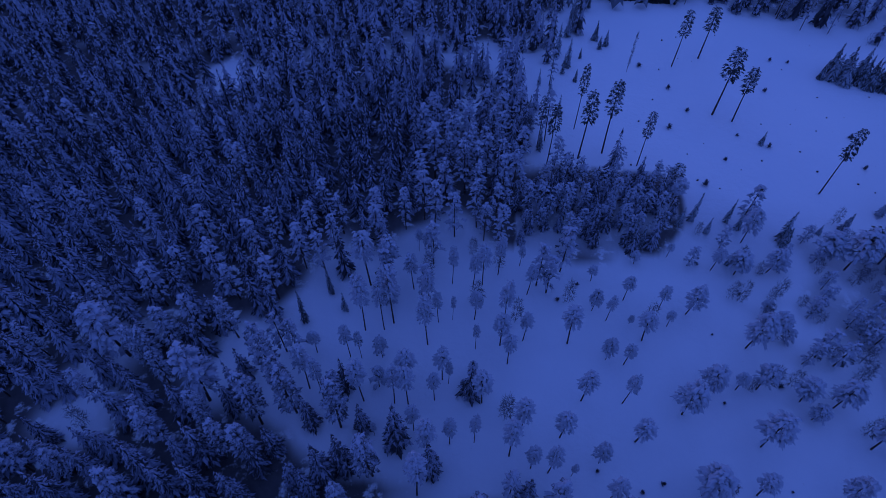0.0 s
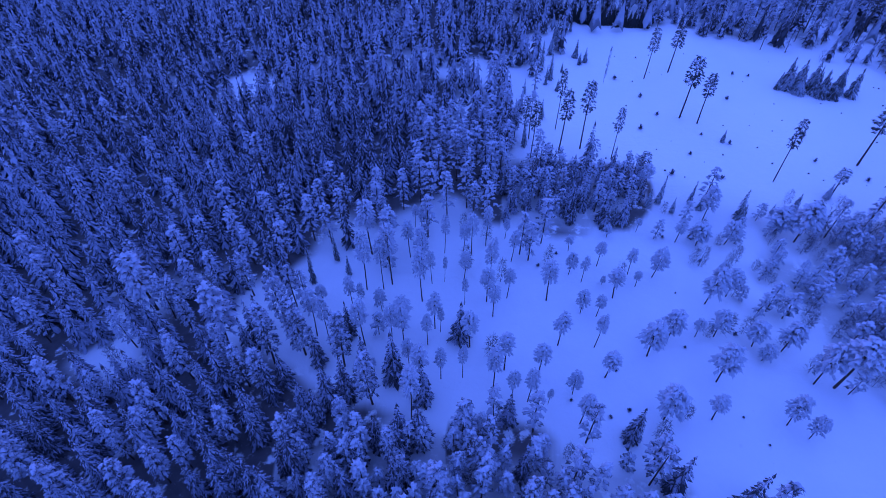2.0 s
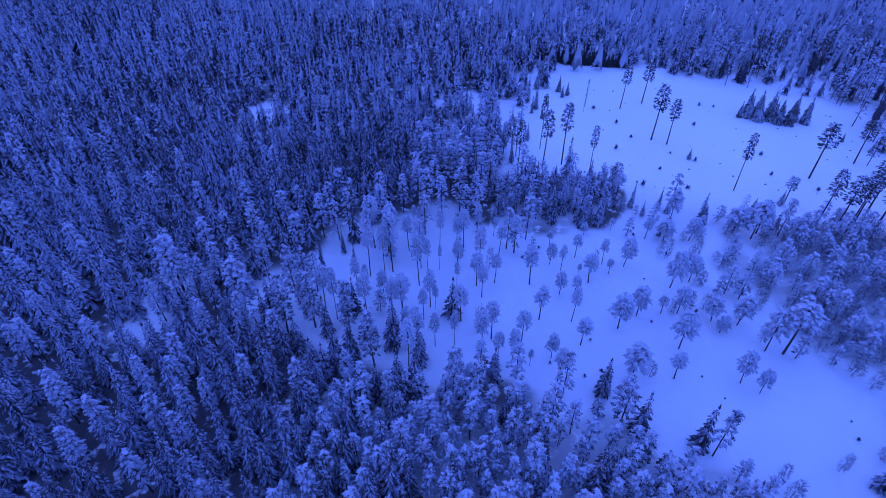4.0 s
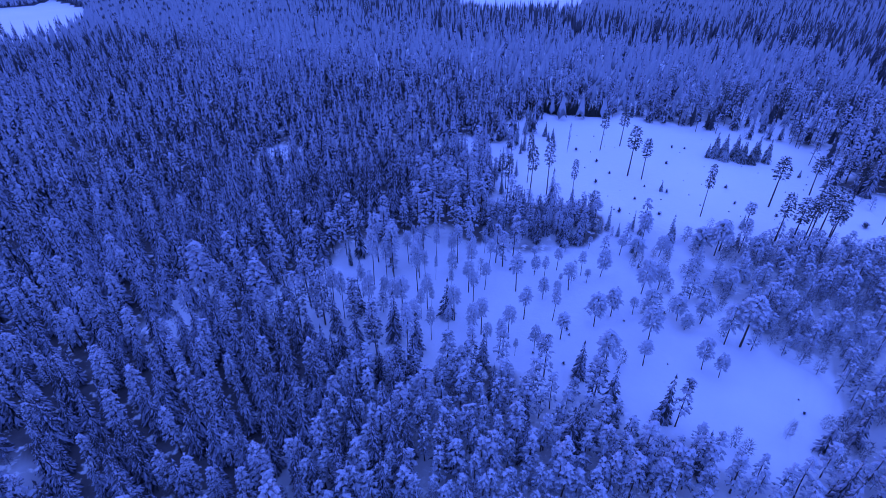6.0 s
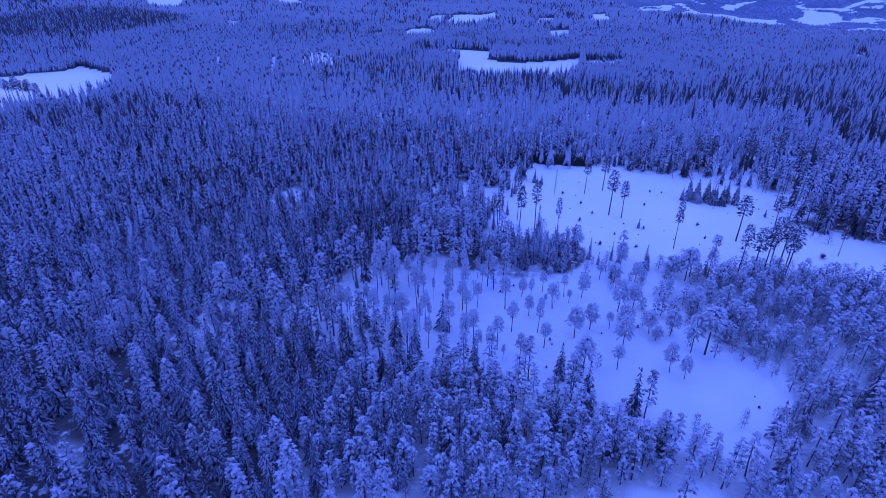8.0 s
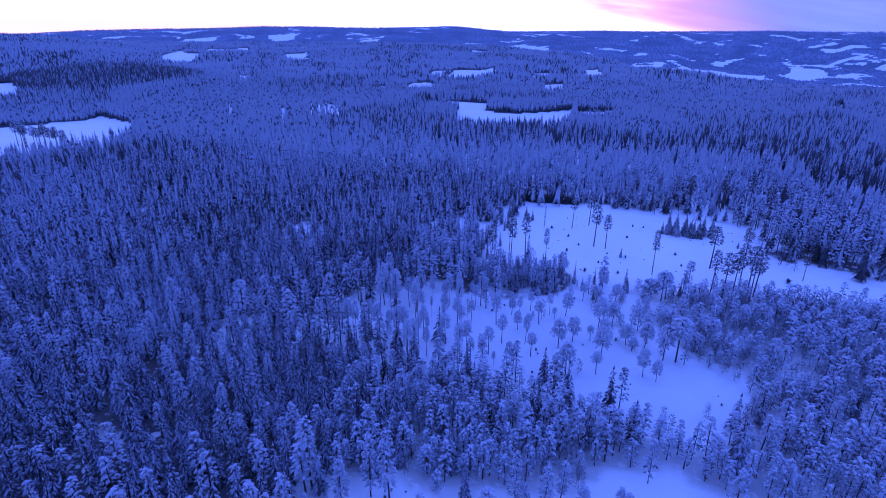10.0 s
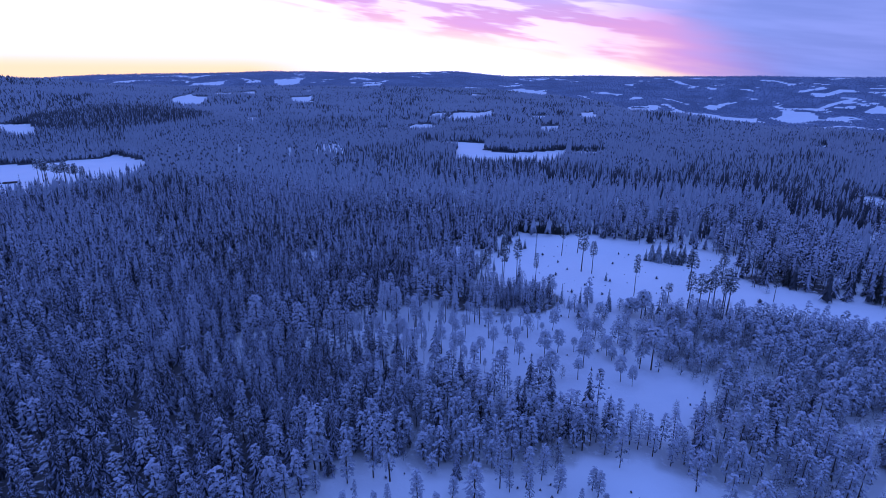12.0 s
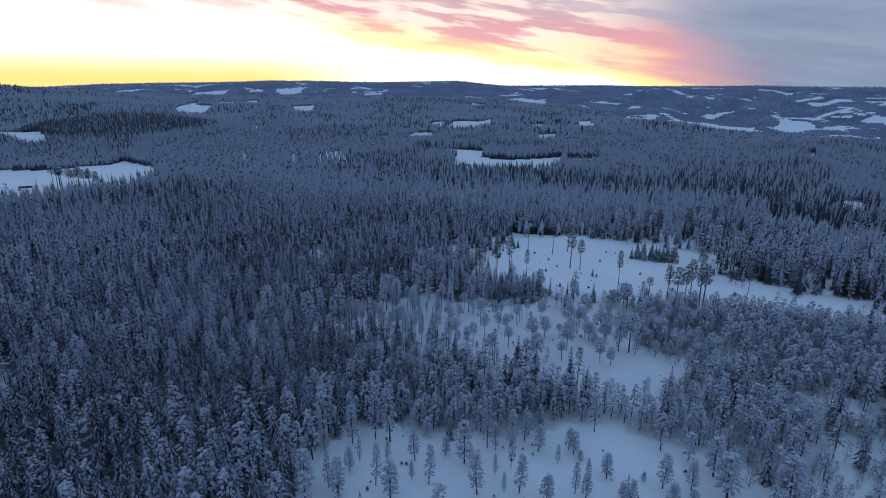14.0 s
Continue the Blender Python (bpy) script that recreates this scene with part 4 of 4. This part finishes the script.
inner = inside(BELT, x + rng.normal(0, 1.5, x.shape), y + rng.normal(0, 1.5, x.shape))
inner &= rng.random(x.shape) < np.clip(1.0 - (x - 70) / 70, 0.55, 1.0)
x, y = x[inner], y[inner]
shapes = joined(pine_shape, 8, 5340, 1, tall=10.5, wide=1.6, start=0.24, flat=0.45)
standing.append(np.stack([x, y], 1))
grow("belt_pines", shapes, picks_for(x, y, 8, 0.62, 1.1, 0.15), [CLEARING_PINE, BARK], "belt of snow-laden pines between bog and clearing", "forest")

# the grove between bog and clear-cut: slim young trees standing close
x, y = scatter(0, 330, 2.3, 44)
inner = inside(GROVE, x + rng.normal(0, 1.2, x.shape), y + rng.normal(0, 1.2, x.shape))
x, y = x[inner], y[inner]
standing.append(np.stack([x, y], 1))
slim = rng.random(x.shape) < 0.5
for name, maker, sel, sizes, label in (
    ("grove_spruces", spruce_shape, slim, {"tall": 8.5, "wide": 1.55}, "close grove of slim frosted young spruces by the bog"),
    ("grove_pines", pine_shape, ~slim, {"tall": 8.5, "wide": 1.3, "start": 0.3, "flat": 0.9}, "close grove of small snow-laden pines by the bog"),
):
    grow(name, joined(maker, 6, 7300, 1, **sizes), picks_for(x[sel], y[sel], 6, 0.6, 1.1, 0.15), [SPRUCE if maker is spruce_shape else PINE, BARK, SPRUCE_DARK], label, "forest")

# bushy pines of the thicket east of the bog
x, y = scatter(0, 330, 3.5, 44)
inner = inside(EAST, x + rng.normal(0, 2.5, x.shape), y + rng.normal(0, 2.5, x.shape)) & (x > 60) & (x < 165) & (y > 20) & ~inside(CLEARCUT, x, y) & ~inside(BOG, x, y)
inner &= rng.random(x.shape) < np.clip((x - 60) / 45, 0.06, 0.75) * (0.3 + 1.4 * lattice(x / 12.0, y / 12.0, 9))
x, y = x[inner], y[inner]
standing.append(np.stack([x, y], 1))
grow("thicket_pines", joined(pine_shape, 8, 7400, 1, tall=7.5, wide=1.55, start=0.18, flat=0.65), picks_for(x, y, 8, 0.55, 1.15, 0.18), [CLEARING_PINE, BARK],
     "thicket of bushy snow-laden pines beside the bog", "thicket")

# the thicket east of the bog: birches standing close
x, y = scatter(0, 330, 3.0, 44)
inner = inside(EAST, x + rng.normal(0, 3, x.shape), y + rng.normal(0, 3, x.shape)) & (x < 190) & (y > 0) & ~inside(CLEARCUT, x, y)
inner &= rng.random(x.shape) < np.clip((x - 40) / 60, 0.25, 0.85) * (0.12 + 0.85 * lattice(x / 16.0, y / 16.0, 4))
x, y = x[inner], y[inner]
shapes = joined(birch_shape, 8, 3380, 1, tall=6.5, wide=1.6)
grow("birch_thicket", shapes, picks_for(x, y, 8, 0.5, 1.05, 0.2), [TWIG, TWIG], "dense thicket of leafless frosted birches beside the bog", "thicket")

# ---- the ground sheet; the floor is bare of snow, and painted shady, where trees stand close ----
CELL = 3.0
stood = np.concatenate(standing)
grid, _, _ = np.histogram2d(stood[:, 0], stood[:, 1], bins=[np.arange(-420, 420.1, CELL), np.arange(-150, 480.1, CELL)])
for _ in range(3):
    pad = np.pad(grid, 1, mode="edge")
    grid = sum(pad[a:a + grid.shape[0], b:b + grid.shape[1]] for a in range(3) for b in range(3)) / 9.0


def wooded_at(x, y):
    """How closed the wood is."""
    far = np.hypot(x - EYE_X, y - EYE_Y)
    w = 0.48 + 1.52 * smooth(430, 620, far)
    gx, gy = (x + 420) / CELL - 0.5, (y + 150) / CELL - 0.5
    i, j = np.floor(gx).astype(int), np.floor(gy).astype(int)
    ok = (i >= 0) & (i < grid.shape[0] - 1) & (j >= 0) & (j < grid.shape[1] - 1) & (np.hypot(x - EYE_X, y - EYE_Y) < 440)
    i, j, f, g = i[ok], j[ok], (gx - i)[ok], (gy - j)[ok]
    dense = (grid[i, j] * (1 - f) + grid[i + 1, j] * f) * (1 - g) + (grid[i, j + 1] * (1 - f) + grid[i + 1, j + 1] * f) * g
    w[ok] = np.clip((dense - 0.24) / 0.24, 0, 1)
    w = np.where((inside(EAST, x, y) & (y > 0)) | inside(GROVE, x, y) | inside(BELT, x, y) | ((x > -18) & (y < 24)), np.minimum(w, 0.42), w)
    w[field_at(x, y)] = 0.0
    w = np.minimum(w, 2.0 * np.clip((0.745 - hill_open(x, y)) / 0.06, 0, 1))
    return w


me = ground_mesh()
spots = np.empty(len(me.vertices) * 3, np.float32)
me.vertices.foreach_get("co", spots)
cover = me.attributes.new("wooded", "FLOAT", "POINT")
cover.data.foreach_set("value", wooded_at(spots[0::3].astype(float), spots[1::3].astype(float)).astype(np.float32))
bog_tone = me.attributes.new("boggy", "FLOAT", "POINT")
near_x, near_y = spots[0::3].astype(float), spots[1::3].astype(float)
bog_tone.data.foreach_set("value", sum(inside(BOG, near_x + a, near_y + b) * 0.2 for a, b in ((0, 0), (4, 0), (-4, 0), (0, 4), (0, -4))).astype(np.float32))
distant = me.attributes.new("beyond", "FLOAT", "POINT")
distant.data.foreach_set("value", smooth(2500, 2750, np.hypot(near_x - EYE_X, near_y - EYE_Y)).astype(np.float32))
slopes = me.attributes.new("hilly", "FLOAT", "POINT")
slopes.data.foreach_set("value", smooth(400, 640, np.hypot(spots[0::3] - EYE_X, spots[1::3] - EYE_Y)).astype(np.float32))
ground = tagged(new("ground", me), "snow-covered rolling ground of bog, clearings and far hills", "ground", kind="structure")

# woods on the hills beyond the valley
x, y = scatter(2700, 4650, 23.0, 41)
keep = ~hill_field(x, y) & ~field_at(x, y)
x, y = x[keep], y[keep]
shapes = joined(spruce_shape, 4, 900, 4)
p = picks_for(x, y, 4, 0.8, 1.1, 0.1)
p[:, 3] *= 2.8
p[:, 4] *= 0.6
grow("hill_woods", shapes, p, [HAZY_HILL, BARK], "dark wooded far hillsides beyond the valley", "forest")

# single spruces
spruce_kinds = kinds_of("spruce", spruce_shape, 6, 500, SPRUCE, BARK, 14.0, 2.2, "snow-covered spruce with drooping branches in dense forest", "spruce tree", "spruces of the near forest")
used = set()
for i, (x, y) in enumerate(single_spruces):
    h = rnd.uniform(9.5, 14.5)
    set_tree(spruce_kinds, used, rnd.randrange(6) if len(used) == 6 else len(used), float(x), float(y), h, h * rnd.uniform(0.33, 0.43), rnd.random() * 6.3, 2.3)


# single broad pines among them
forest_pine_kinds = kinds_of("forest_pine", lambda s, l, t, w: pine_shape(s, l, t, w, 0.26, 0.42), 6, 520, PINE, BARK, 12.0, 1.9,
                             "broad pine bent under heavy snow in the near forest", "pine tree", "pines of the near forest")
used = set()
for x, y, h, w in EDGE_PINES:
    set_tree(forest_pine_kinds, used, rnd.randrange(6) if len(used) == 6 else len(used), x, y, h, w, rnd.random() * 6.3)
for x, y in single_pines:
    h = rnd.uniform(9.5, 14.0)
    set_tree(forest_pine_kinds, used, rnd.randrange(6) if len(used) == 6 else len(used), float(x), float(y), h, h * rnd.uniform(0.30, 0.40), rnd.random() * 6.3)

# ---- smaller things on the clear-cut ----
def bush_shape(seed, tall=1.2, wide=0.7, n=60):
    """A low bush: many short twigs under snow."""
    rnd2 = random.Random(seed)
    out = Shape()
    for _ in range(n):
        a, e = rnd2.random() * 6.3, rnd2.uniform(0.2, 1.3)
        g = rnd2.uniform(0.6, 1.1)
        tip = (math.cos(a) * math.cos(e) * wide * g, math.sin(a) * math.cos(e) * wide * g, tall * math.sin(e) * g)
        root = (tip[0] * 0.15, tip[1] * 0.15, tip[2] * 0.2)
        out.finger(root, tip, 0.14, 0.03, True)
    return out


def stump_shape(seed):
    """A sawn stump with a cap of snow: returns wood and cap."""
    rnd2 = random.Random(seed)
    wood, cap = Shape(), Shape()
    wood.stem([(0, 0, -0.2), (0, 0, 0.15), (0, 0, 0.45)], [0.34, 0.26, 0.24], 9, 0)
    rings = [(0.25, 0.44), (0.29, 0.52), (0.2, 0.64), (0.02, 0.7)]
    cap.stem([(rnd2.uniform(-0.02, 0.02), 0, z) for _, z in rings], [r for r, _ in rings], 9, 0)
    return wood, cap


def lone(name, shape, mats, label, category, group):
    return tagged(new(name, mesh_of(name, shape, mats)), label, category, group)


def place(first, spots, seed):
    """Stand copies of a thing at rows of x, y, size."""
    r2 = random.Random(seed)
    for i, (x, y, k) in enumerate(spots):
        ob = first[i % len(first)]
        m = Matrix.LocRotScale((x, y, float(land(x, y)) - 0.03), Euler((0, 0, r2.random() * 6.3)), (k, k, k * r2.uniform(0.85, 1.15)))
        if i < len(first):
            ob.matrix_basis = m
        else:
            copy_at(ob, m)


BUSHES = [(55.9, 139.0, 1.3), (59.2, 129.2, 1.2), (53.4, 121.4, 1.5), (81.5, 140.4, 1.2), (92.1, 156.1, 1.0), (87.4, 156.8, 1.2), (69.6, 120.0, 0.9),
          (97.0, 121.8, 1.3), (96.1, 110.3, 1.1), (70.3, 100.4, 1.4), (64.6, 110.4, 1.0), (106.6, 103.7, 1.3), (130.9, 100.0, 2.2), (120.6, 87.9, 1.8),
          (58.1, 100.9, 1.6), (49.4, 149.4, 1.5), (76.0, 116.0, 1.3), (24.0, 66.0, 0.9), (28.0, 70.0, 0.8), (61.0, 52.0, 1.0)]
r4 = random.Random(31)
MORE = [(r4.uniform(15, 82), r4.uniform(22, 80), r4.uniform(0.4, 0.9)) for _ in range(20)]
MORE += [(r4.uniform(-6, 84), r4.uniform(-34, -8), r4.uniform(0.4, 0.9)) for _ in range(26)]
BUSHES += [q for q in MORE if (inside(BOG, np.array([q[0]]), np.array([q[1]])) | inside(SOUTH, np.array([q[0]]), np.array([q[1]])))[0]]
place([lone("bush", bush_shape(700 + k), [TWIG], "low leafless bush poking out of the snow", "bush", "bushes on the snow") for k in range(3)], BUSHES, 1)

r3 = random.Random(21)
STUMPS = [(r3.uniform(40, 130), r3.uniform(100, 170), r3.uniform(0.4, 0.9)) for _ in range(45)]
STUMPS = [q for q in STUMPS if inside(CLEARCUT, np.array([q[0]]), np.array([q[1]]))[0]]
stumps = []
for k in range(2):
    wood, cap = stump_shape(720 + k)
    root = tagged(new("stump"), "sawn tree stump capped with snow on the clear-cut", "stump", "stumps on the clear-cut")
    for part_name, shape, mat in (("wood", wood, BARK), ("snow_cap", cap, SNOW)):
        ob = new(part_name, mesh_of(part_name, shape, [mat]))
        ob.parent = root
    stumps.append(root)
place(stumps, STUMPS, 2)

snag = single_tree("dead_birch", birch_shape(760, 1, 13.0, 0.5), TWIG, TWIG, "thin leafless dead birch standing alone on the snow", "birch tree", "")
snag.matrix_basis = pose(45.6, 146.1, float(land(45.6, 146.1)) - 0.05, 0, 1.5, 40)

# young spruces: a dark row along the back edge, a clump by the edge, and single ones
def row(points, step, wander, seed):
    r2 = random.Random(seed)
    out = []
    for (x0, y0), (x1, y1) in zip(points, points[1:]):
        n = max(1, int(math.hypot(x1 - x0, y1 - y0) / step))
        for i in range(n):
            t = (i + 0.5) / n
            out.append((x0 + (x1 - x0) * t + r2.uniform(-wander, wander), y0 + (y1 - y0) * t + r2.uniform(-wander, wander)))
    return out


dark_kinds = [(single_tree("dark_young_spruce", spruce_shape(780 + k, 1, 5.0, 1.5), SPRUCE_DARK, BARK, "dark green young spruce nearly free of snow at the forest edge", "spruce tree", "dark young spruces"), 5.0, 1.5) for k in range(3)]
used = set()
for x, y in row([(26, 197), (34, 193), (46, 190.5), (58, 190), (66, 189)], 1.5, 0.6, 3) + row([(27, 200), (45, 194), (66, 192.5)], 1.9, 0.7, 4):
    set_tree(dark_kinds, used, rnd.randrange(3) if len(used) == 3 else len(used), x, y, rnd.uniform(4.0, 6.5), rnd.uniform(2.6, 3.8), rnd.random() * 6.3)
young_kinds = [(single_tree("young_spruce", spruce_shape(800 + k, 0, 6.0, 1.35), YOUNG, BARK, "young spruce dusted with snow beside the clear-cut", "spruce tree", "young spruces"), 6.0, 1.35) for k in range(4)]
slender_kinds = [(single_tree("slender_spruce", spruce_shape(820 + k, 0, 9.0, 1.15), YOUNG, BARK, "slender snow-dusted spruce at the edge of the open snow", "spruce tree", "slender spruces at the edges"), 9.0, 1.15) for k in range(4)]
used = set()
for x, y, h, w in BOG_SPRUCES:
    set_tree(slender_kinds, used, rnd.randrange(4) if len(used) == 4 else len(used), x, y, h * 0.85, w, rnd.random() * 6.3)
# stragglers along the western edge of the clear-cut
for x, y in row([(21, 108), (23, 130), (29, 158), (37, 184)], 5.0, 4.0, 9):
    h = rnd.uniform(4.5, 10.5)
    set_tree(slender_kinds, used, rnd.randrange(4), x, y, h, h * rnd.uniform(0.26, 0.36), rnd.random() * 6.3)
used = set()
clump = [(x, y, rnd.uniform(3.5, 8.5)) for x, y in row([(97, 148), (104, 146.5), (113, 144), (119, 147)], 1.8, 1.2, 5) + row([(100, 151), (110, 149), (117, 150)], 2.2, 1.5, 6)]
singles = [(57.5, 198.8, 6.0), (41.0, 160.0, 6.5), (33.0, 152.0, 4.5), (31.0, 140.0, 5.0), (38.0, 163.0, 8.0), (39.0, 158.0, 5.5), (74.4, 117.0, 5.0), (62.0, 88.0, 6.0),
           (70.0, 84.0, 7.0), (84.0, 90.0, 6.5), (88.0, 84.0, 7.0), (58.0, 78.0, 5.0), (132.0, 128.0, 6.0), (136.0, 132.0, 5.0), (126.0, 134.0, 4.0)]
for x, y, h in singles:
    set_tree(young_kinds, used, rnd.randrange(4) if len(used) == 4 else len(used), x, y, h * 0.8, h * rnd.uniform(0.3, 0.42), rnd.random() * 6.3)
clump_kinds = [(single_tree("dense_young_spruce", spruce_shape(840 + k, 0, 7.0, 1.5), YOUNG, BARK, "dense lightly snowed young spruce in a clump on the clear-cut", "spruce tree", "clump of young spruces"), 7.0, 1.5) for k in range(3)]
used = set()
for x, y, h in clump:
    set_tree(clump_kinds, used, rnd.randrange(3) if len(used) == 3 else len(used), x, y, h * 1.15, h * rnd.uniform(0.5, 0.7), rnd.random() * 6.3)

# ---- the far field: a stand of pines across it, a few spruces, a pile of logs ----
for i in range(15):
    x, y = -342 + i * 3.7 + rnd.uniform(-1.5, 1.5), 285 - i * 0.9 + rnd.uniform(-3, 3)
    root, tall, wide = cut_kinds[rnd.randrange(len(cut_kinds))]
    h = rnd.uniform(15, 21)
    copy_at(root, Matrix.LocRotScale((x, y, float(land(x, y)) - 0.05), Euler((0, 0, rnd.random() * 6.3)), (h / tall * 1.15, h / tall * 1.15, h / tall)))
for x, y in ((-297, 300), (-295, 305), (-291, 303), (-288, 308), (-286, 315), (-283, 311), (-302, 303), (-308, 299)):
    root, tall, wide = spruce_kinds[rnd.randrange(len(spruce_kinds))]
    h = rnd.uniform(8, 12)
    copy_at(root, Matrix.LocRotScale((x, y, float(land(x, y)) - 0.05), Euler((0, 0, rnd.random() * 6.3)), (h / tall, h / tall, h / tall)))

pile = tagged(new("log_pile"), "long stack of dark felled logs lying on the snowy field", "log pile", "")
first_log = None
for level_no, count in enumerate((5, 4, 3)):
    for k in range(count):
        if first_log is None:
            log_shape = Shape()
            log_shape.stem([(0, 0, -4.6), (0.04, 0, 0), (0, 0.03, 4.6)], [0.27, 0.25, 0.22], 9, 0)
            for end, ring in ((-4.6, range(9)), (4.6, range(26, 17, -1))):
                log_shape.f += [(list(ring)[0], list(ring)[j + 1], list(ring)[j]) for j in range(1, 8)]
                log_shape.m += [0] * 7
            first_log = mesh_of("log", log_shape, [BARK])
        ob = new("log", first_log)
        ob.parent = pile
        ob.matrix_basis = Matrix.LocRotScale((rnd.uniform(-0.5, 0.5), (k - count / 2) * 0.54, 0.26 + level_no * 0.46), Euler((0, radians(90), rnd.uniform(-0.02, 0.02))), (1, 1, 1))
pile.matrix_basis = pose(-362.0, 279.0, float(land(-362.0, 279.0)), 0, 0, 32)


# ---- a farm on the far slope ----
def painted(name, colour, low):
    m, n, p = material(name)
    pos = n.add("ShaderNodeTexCoord").outputs["Object"]
    n.link(n.mix(n.noise(pos, 1.5, 4.0, 0.6), colour, low), p.inputs["Base Color"])
    p.inputs["Roughness"].default_value = 0.75
    return m


RED_BOARDS = painted("red_painted_boards", rgb(0.22, 0.045, 0.035), rgb(0.15, 0.03, 0.025))
PALE_BOARDS = painted("pale_painted_boards", rgb(0.66, 0.62, 0.52), rgb(0.55, 0.52, 0.45))
LIT, lit_nodes, lit = material("lit_window")
lit.inputs["Base Color"].default_value = rgb(0.6, 0.5, 0.3)
lit.inputs["Emission Color"].default_value = rgb(1.0, 0.62, 0.22)
lit.inputs["Emission Strength"].default_value = 2.5


def box(shape, x0, y0, z0, x1, y1, z1):
    shape.add([(x, y, z) for z in (z0, z1) for x, y in ((x0, y0), (x1, y0), (x1, y1), (x0, y1))],
              [(0, 2, 1), (0, 3, 2), (4, 5, 6), (4, 6, 7), (0, 1, 5), (0, 5, 4), (1, 2, 6), (1, 6, 5), (2, 3, 7), (2, 7, 6), (3, 0, 4), (3, 4, 7)])


def farmhouse(x, y, turn, long, deep, high, boards, label, lights):
    root = tagged(new("farmhouse"), label, "house", "farm buildings")
    wall, roof, chimney = Shape(), Shape(), Shape()
    a, b = long / 2, deep / 2
    box(wall, -a, -b, -0.5, a, b, high)
    top = high + deep * 0.42
    wall.add([(-a, -b, high), (-a, b, high), (-a, 0, top), (a, -b, high), (a, b, high), (a, 0, top)], [(0, 2, 1), (3, 4, 5)])
    for side in (-1, 1):
        e, o = (b + 0.6) * side, 0.42 * 0.6 * 2
        roof.add([(-a - 0.5, e, high - o), (a + 0.5, e, high - o), (a + 0.5, 0, top + 0.1), (-a - 0.5, 0, top + 0.1),
                  (-a - 0.5, e, high - o + 0.35), (a + 0.5, e, high - o + 0.35), (a + 0.5, 0, top + 0.45), (-a - 0.5, 0, top + 0.45)],
                 [(0, 1, 2), (0, 2, 3), (4, 6, 5), (4, 7, 6), (0, 5, 1), (0, 4, 5), (1, 6, 2), (1, 5, 6), (3, 7, 4), (3, 4, 0)])
    box(chimney, a * 0.3, -0.5, high, a * 0.3 + 0.9, 0.4, top + 1.2)
    for part_name, shape, mat in (("wall", wall, boards), ("roof", roof, SNOW), ("chimney", chimney, BARK)):
        ob = new(part_name, mesh_of(part_name, shape, [mat]))
        ob.parent = root
    for k in range(lights):
        pane = Shape()
        cx = -a + (k + 0.5) * long / lights
        box(pane, cx - 0.6, -b - 0.06, 1.1, cx + 0.6, -b + 0.02, 2.5)
        ob = new("window", mesh_of("window", pane, [LIT]))
        ob.parent = root
    root.matrix_basis = pose(x, y, float(land(x, y)), 0, 0, turn)


farmhouse(-722, 1900, 22, 15, 8.5, 5.2, PALE_BOARDS, "pale wooden farmhouse with lit windows and a snowy roof", 4)
farmhouse(-699, 1932, 12, 20, 10, 5.6, RED_BOARDS, "long red wooden barn with a snow-covered roof", 2)
farmhouse(-742, 1932, 35, 11, 7.5, 4.2, RED_BOARDS, "small red wooden farm building under snow", 2)
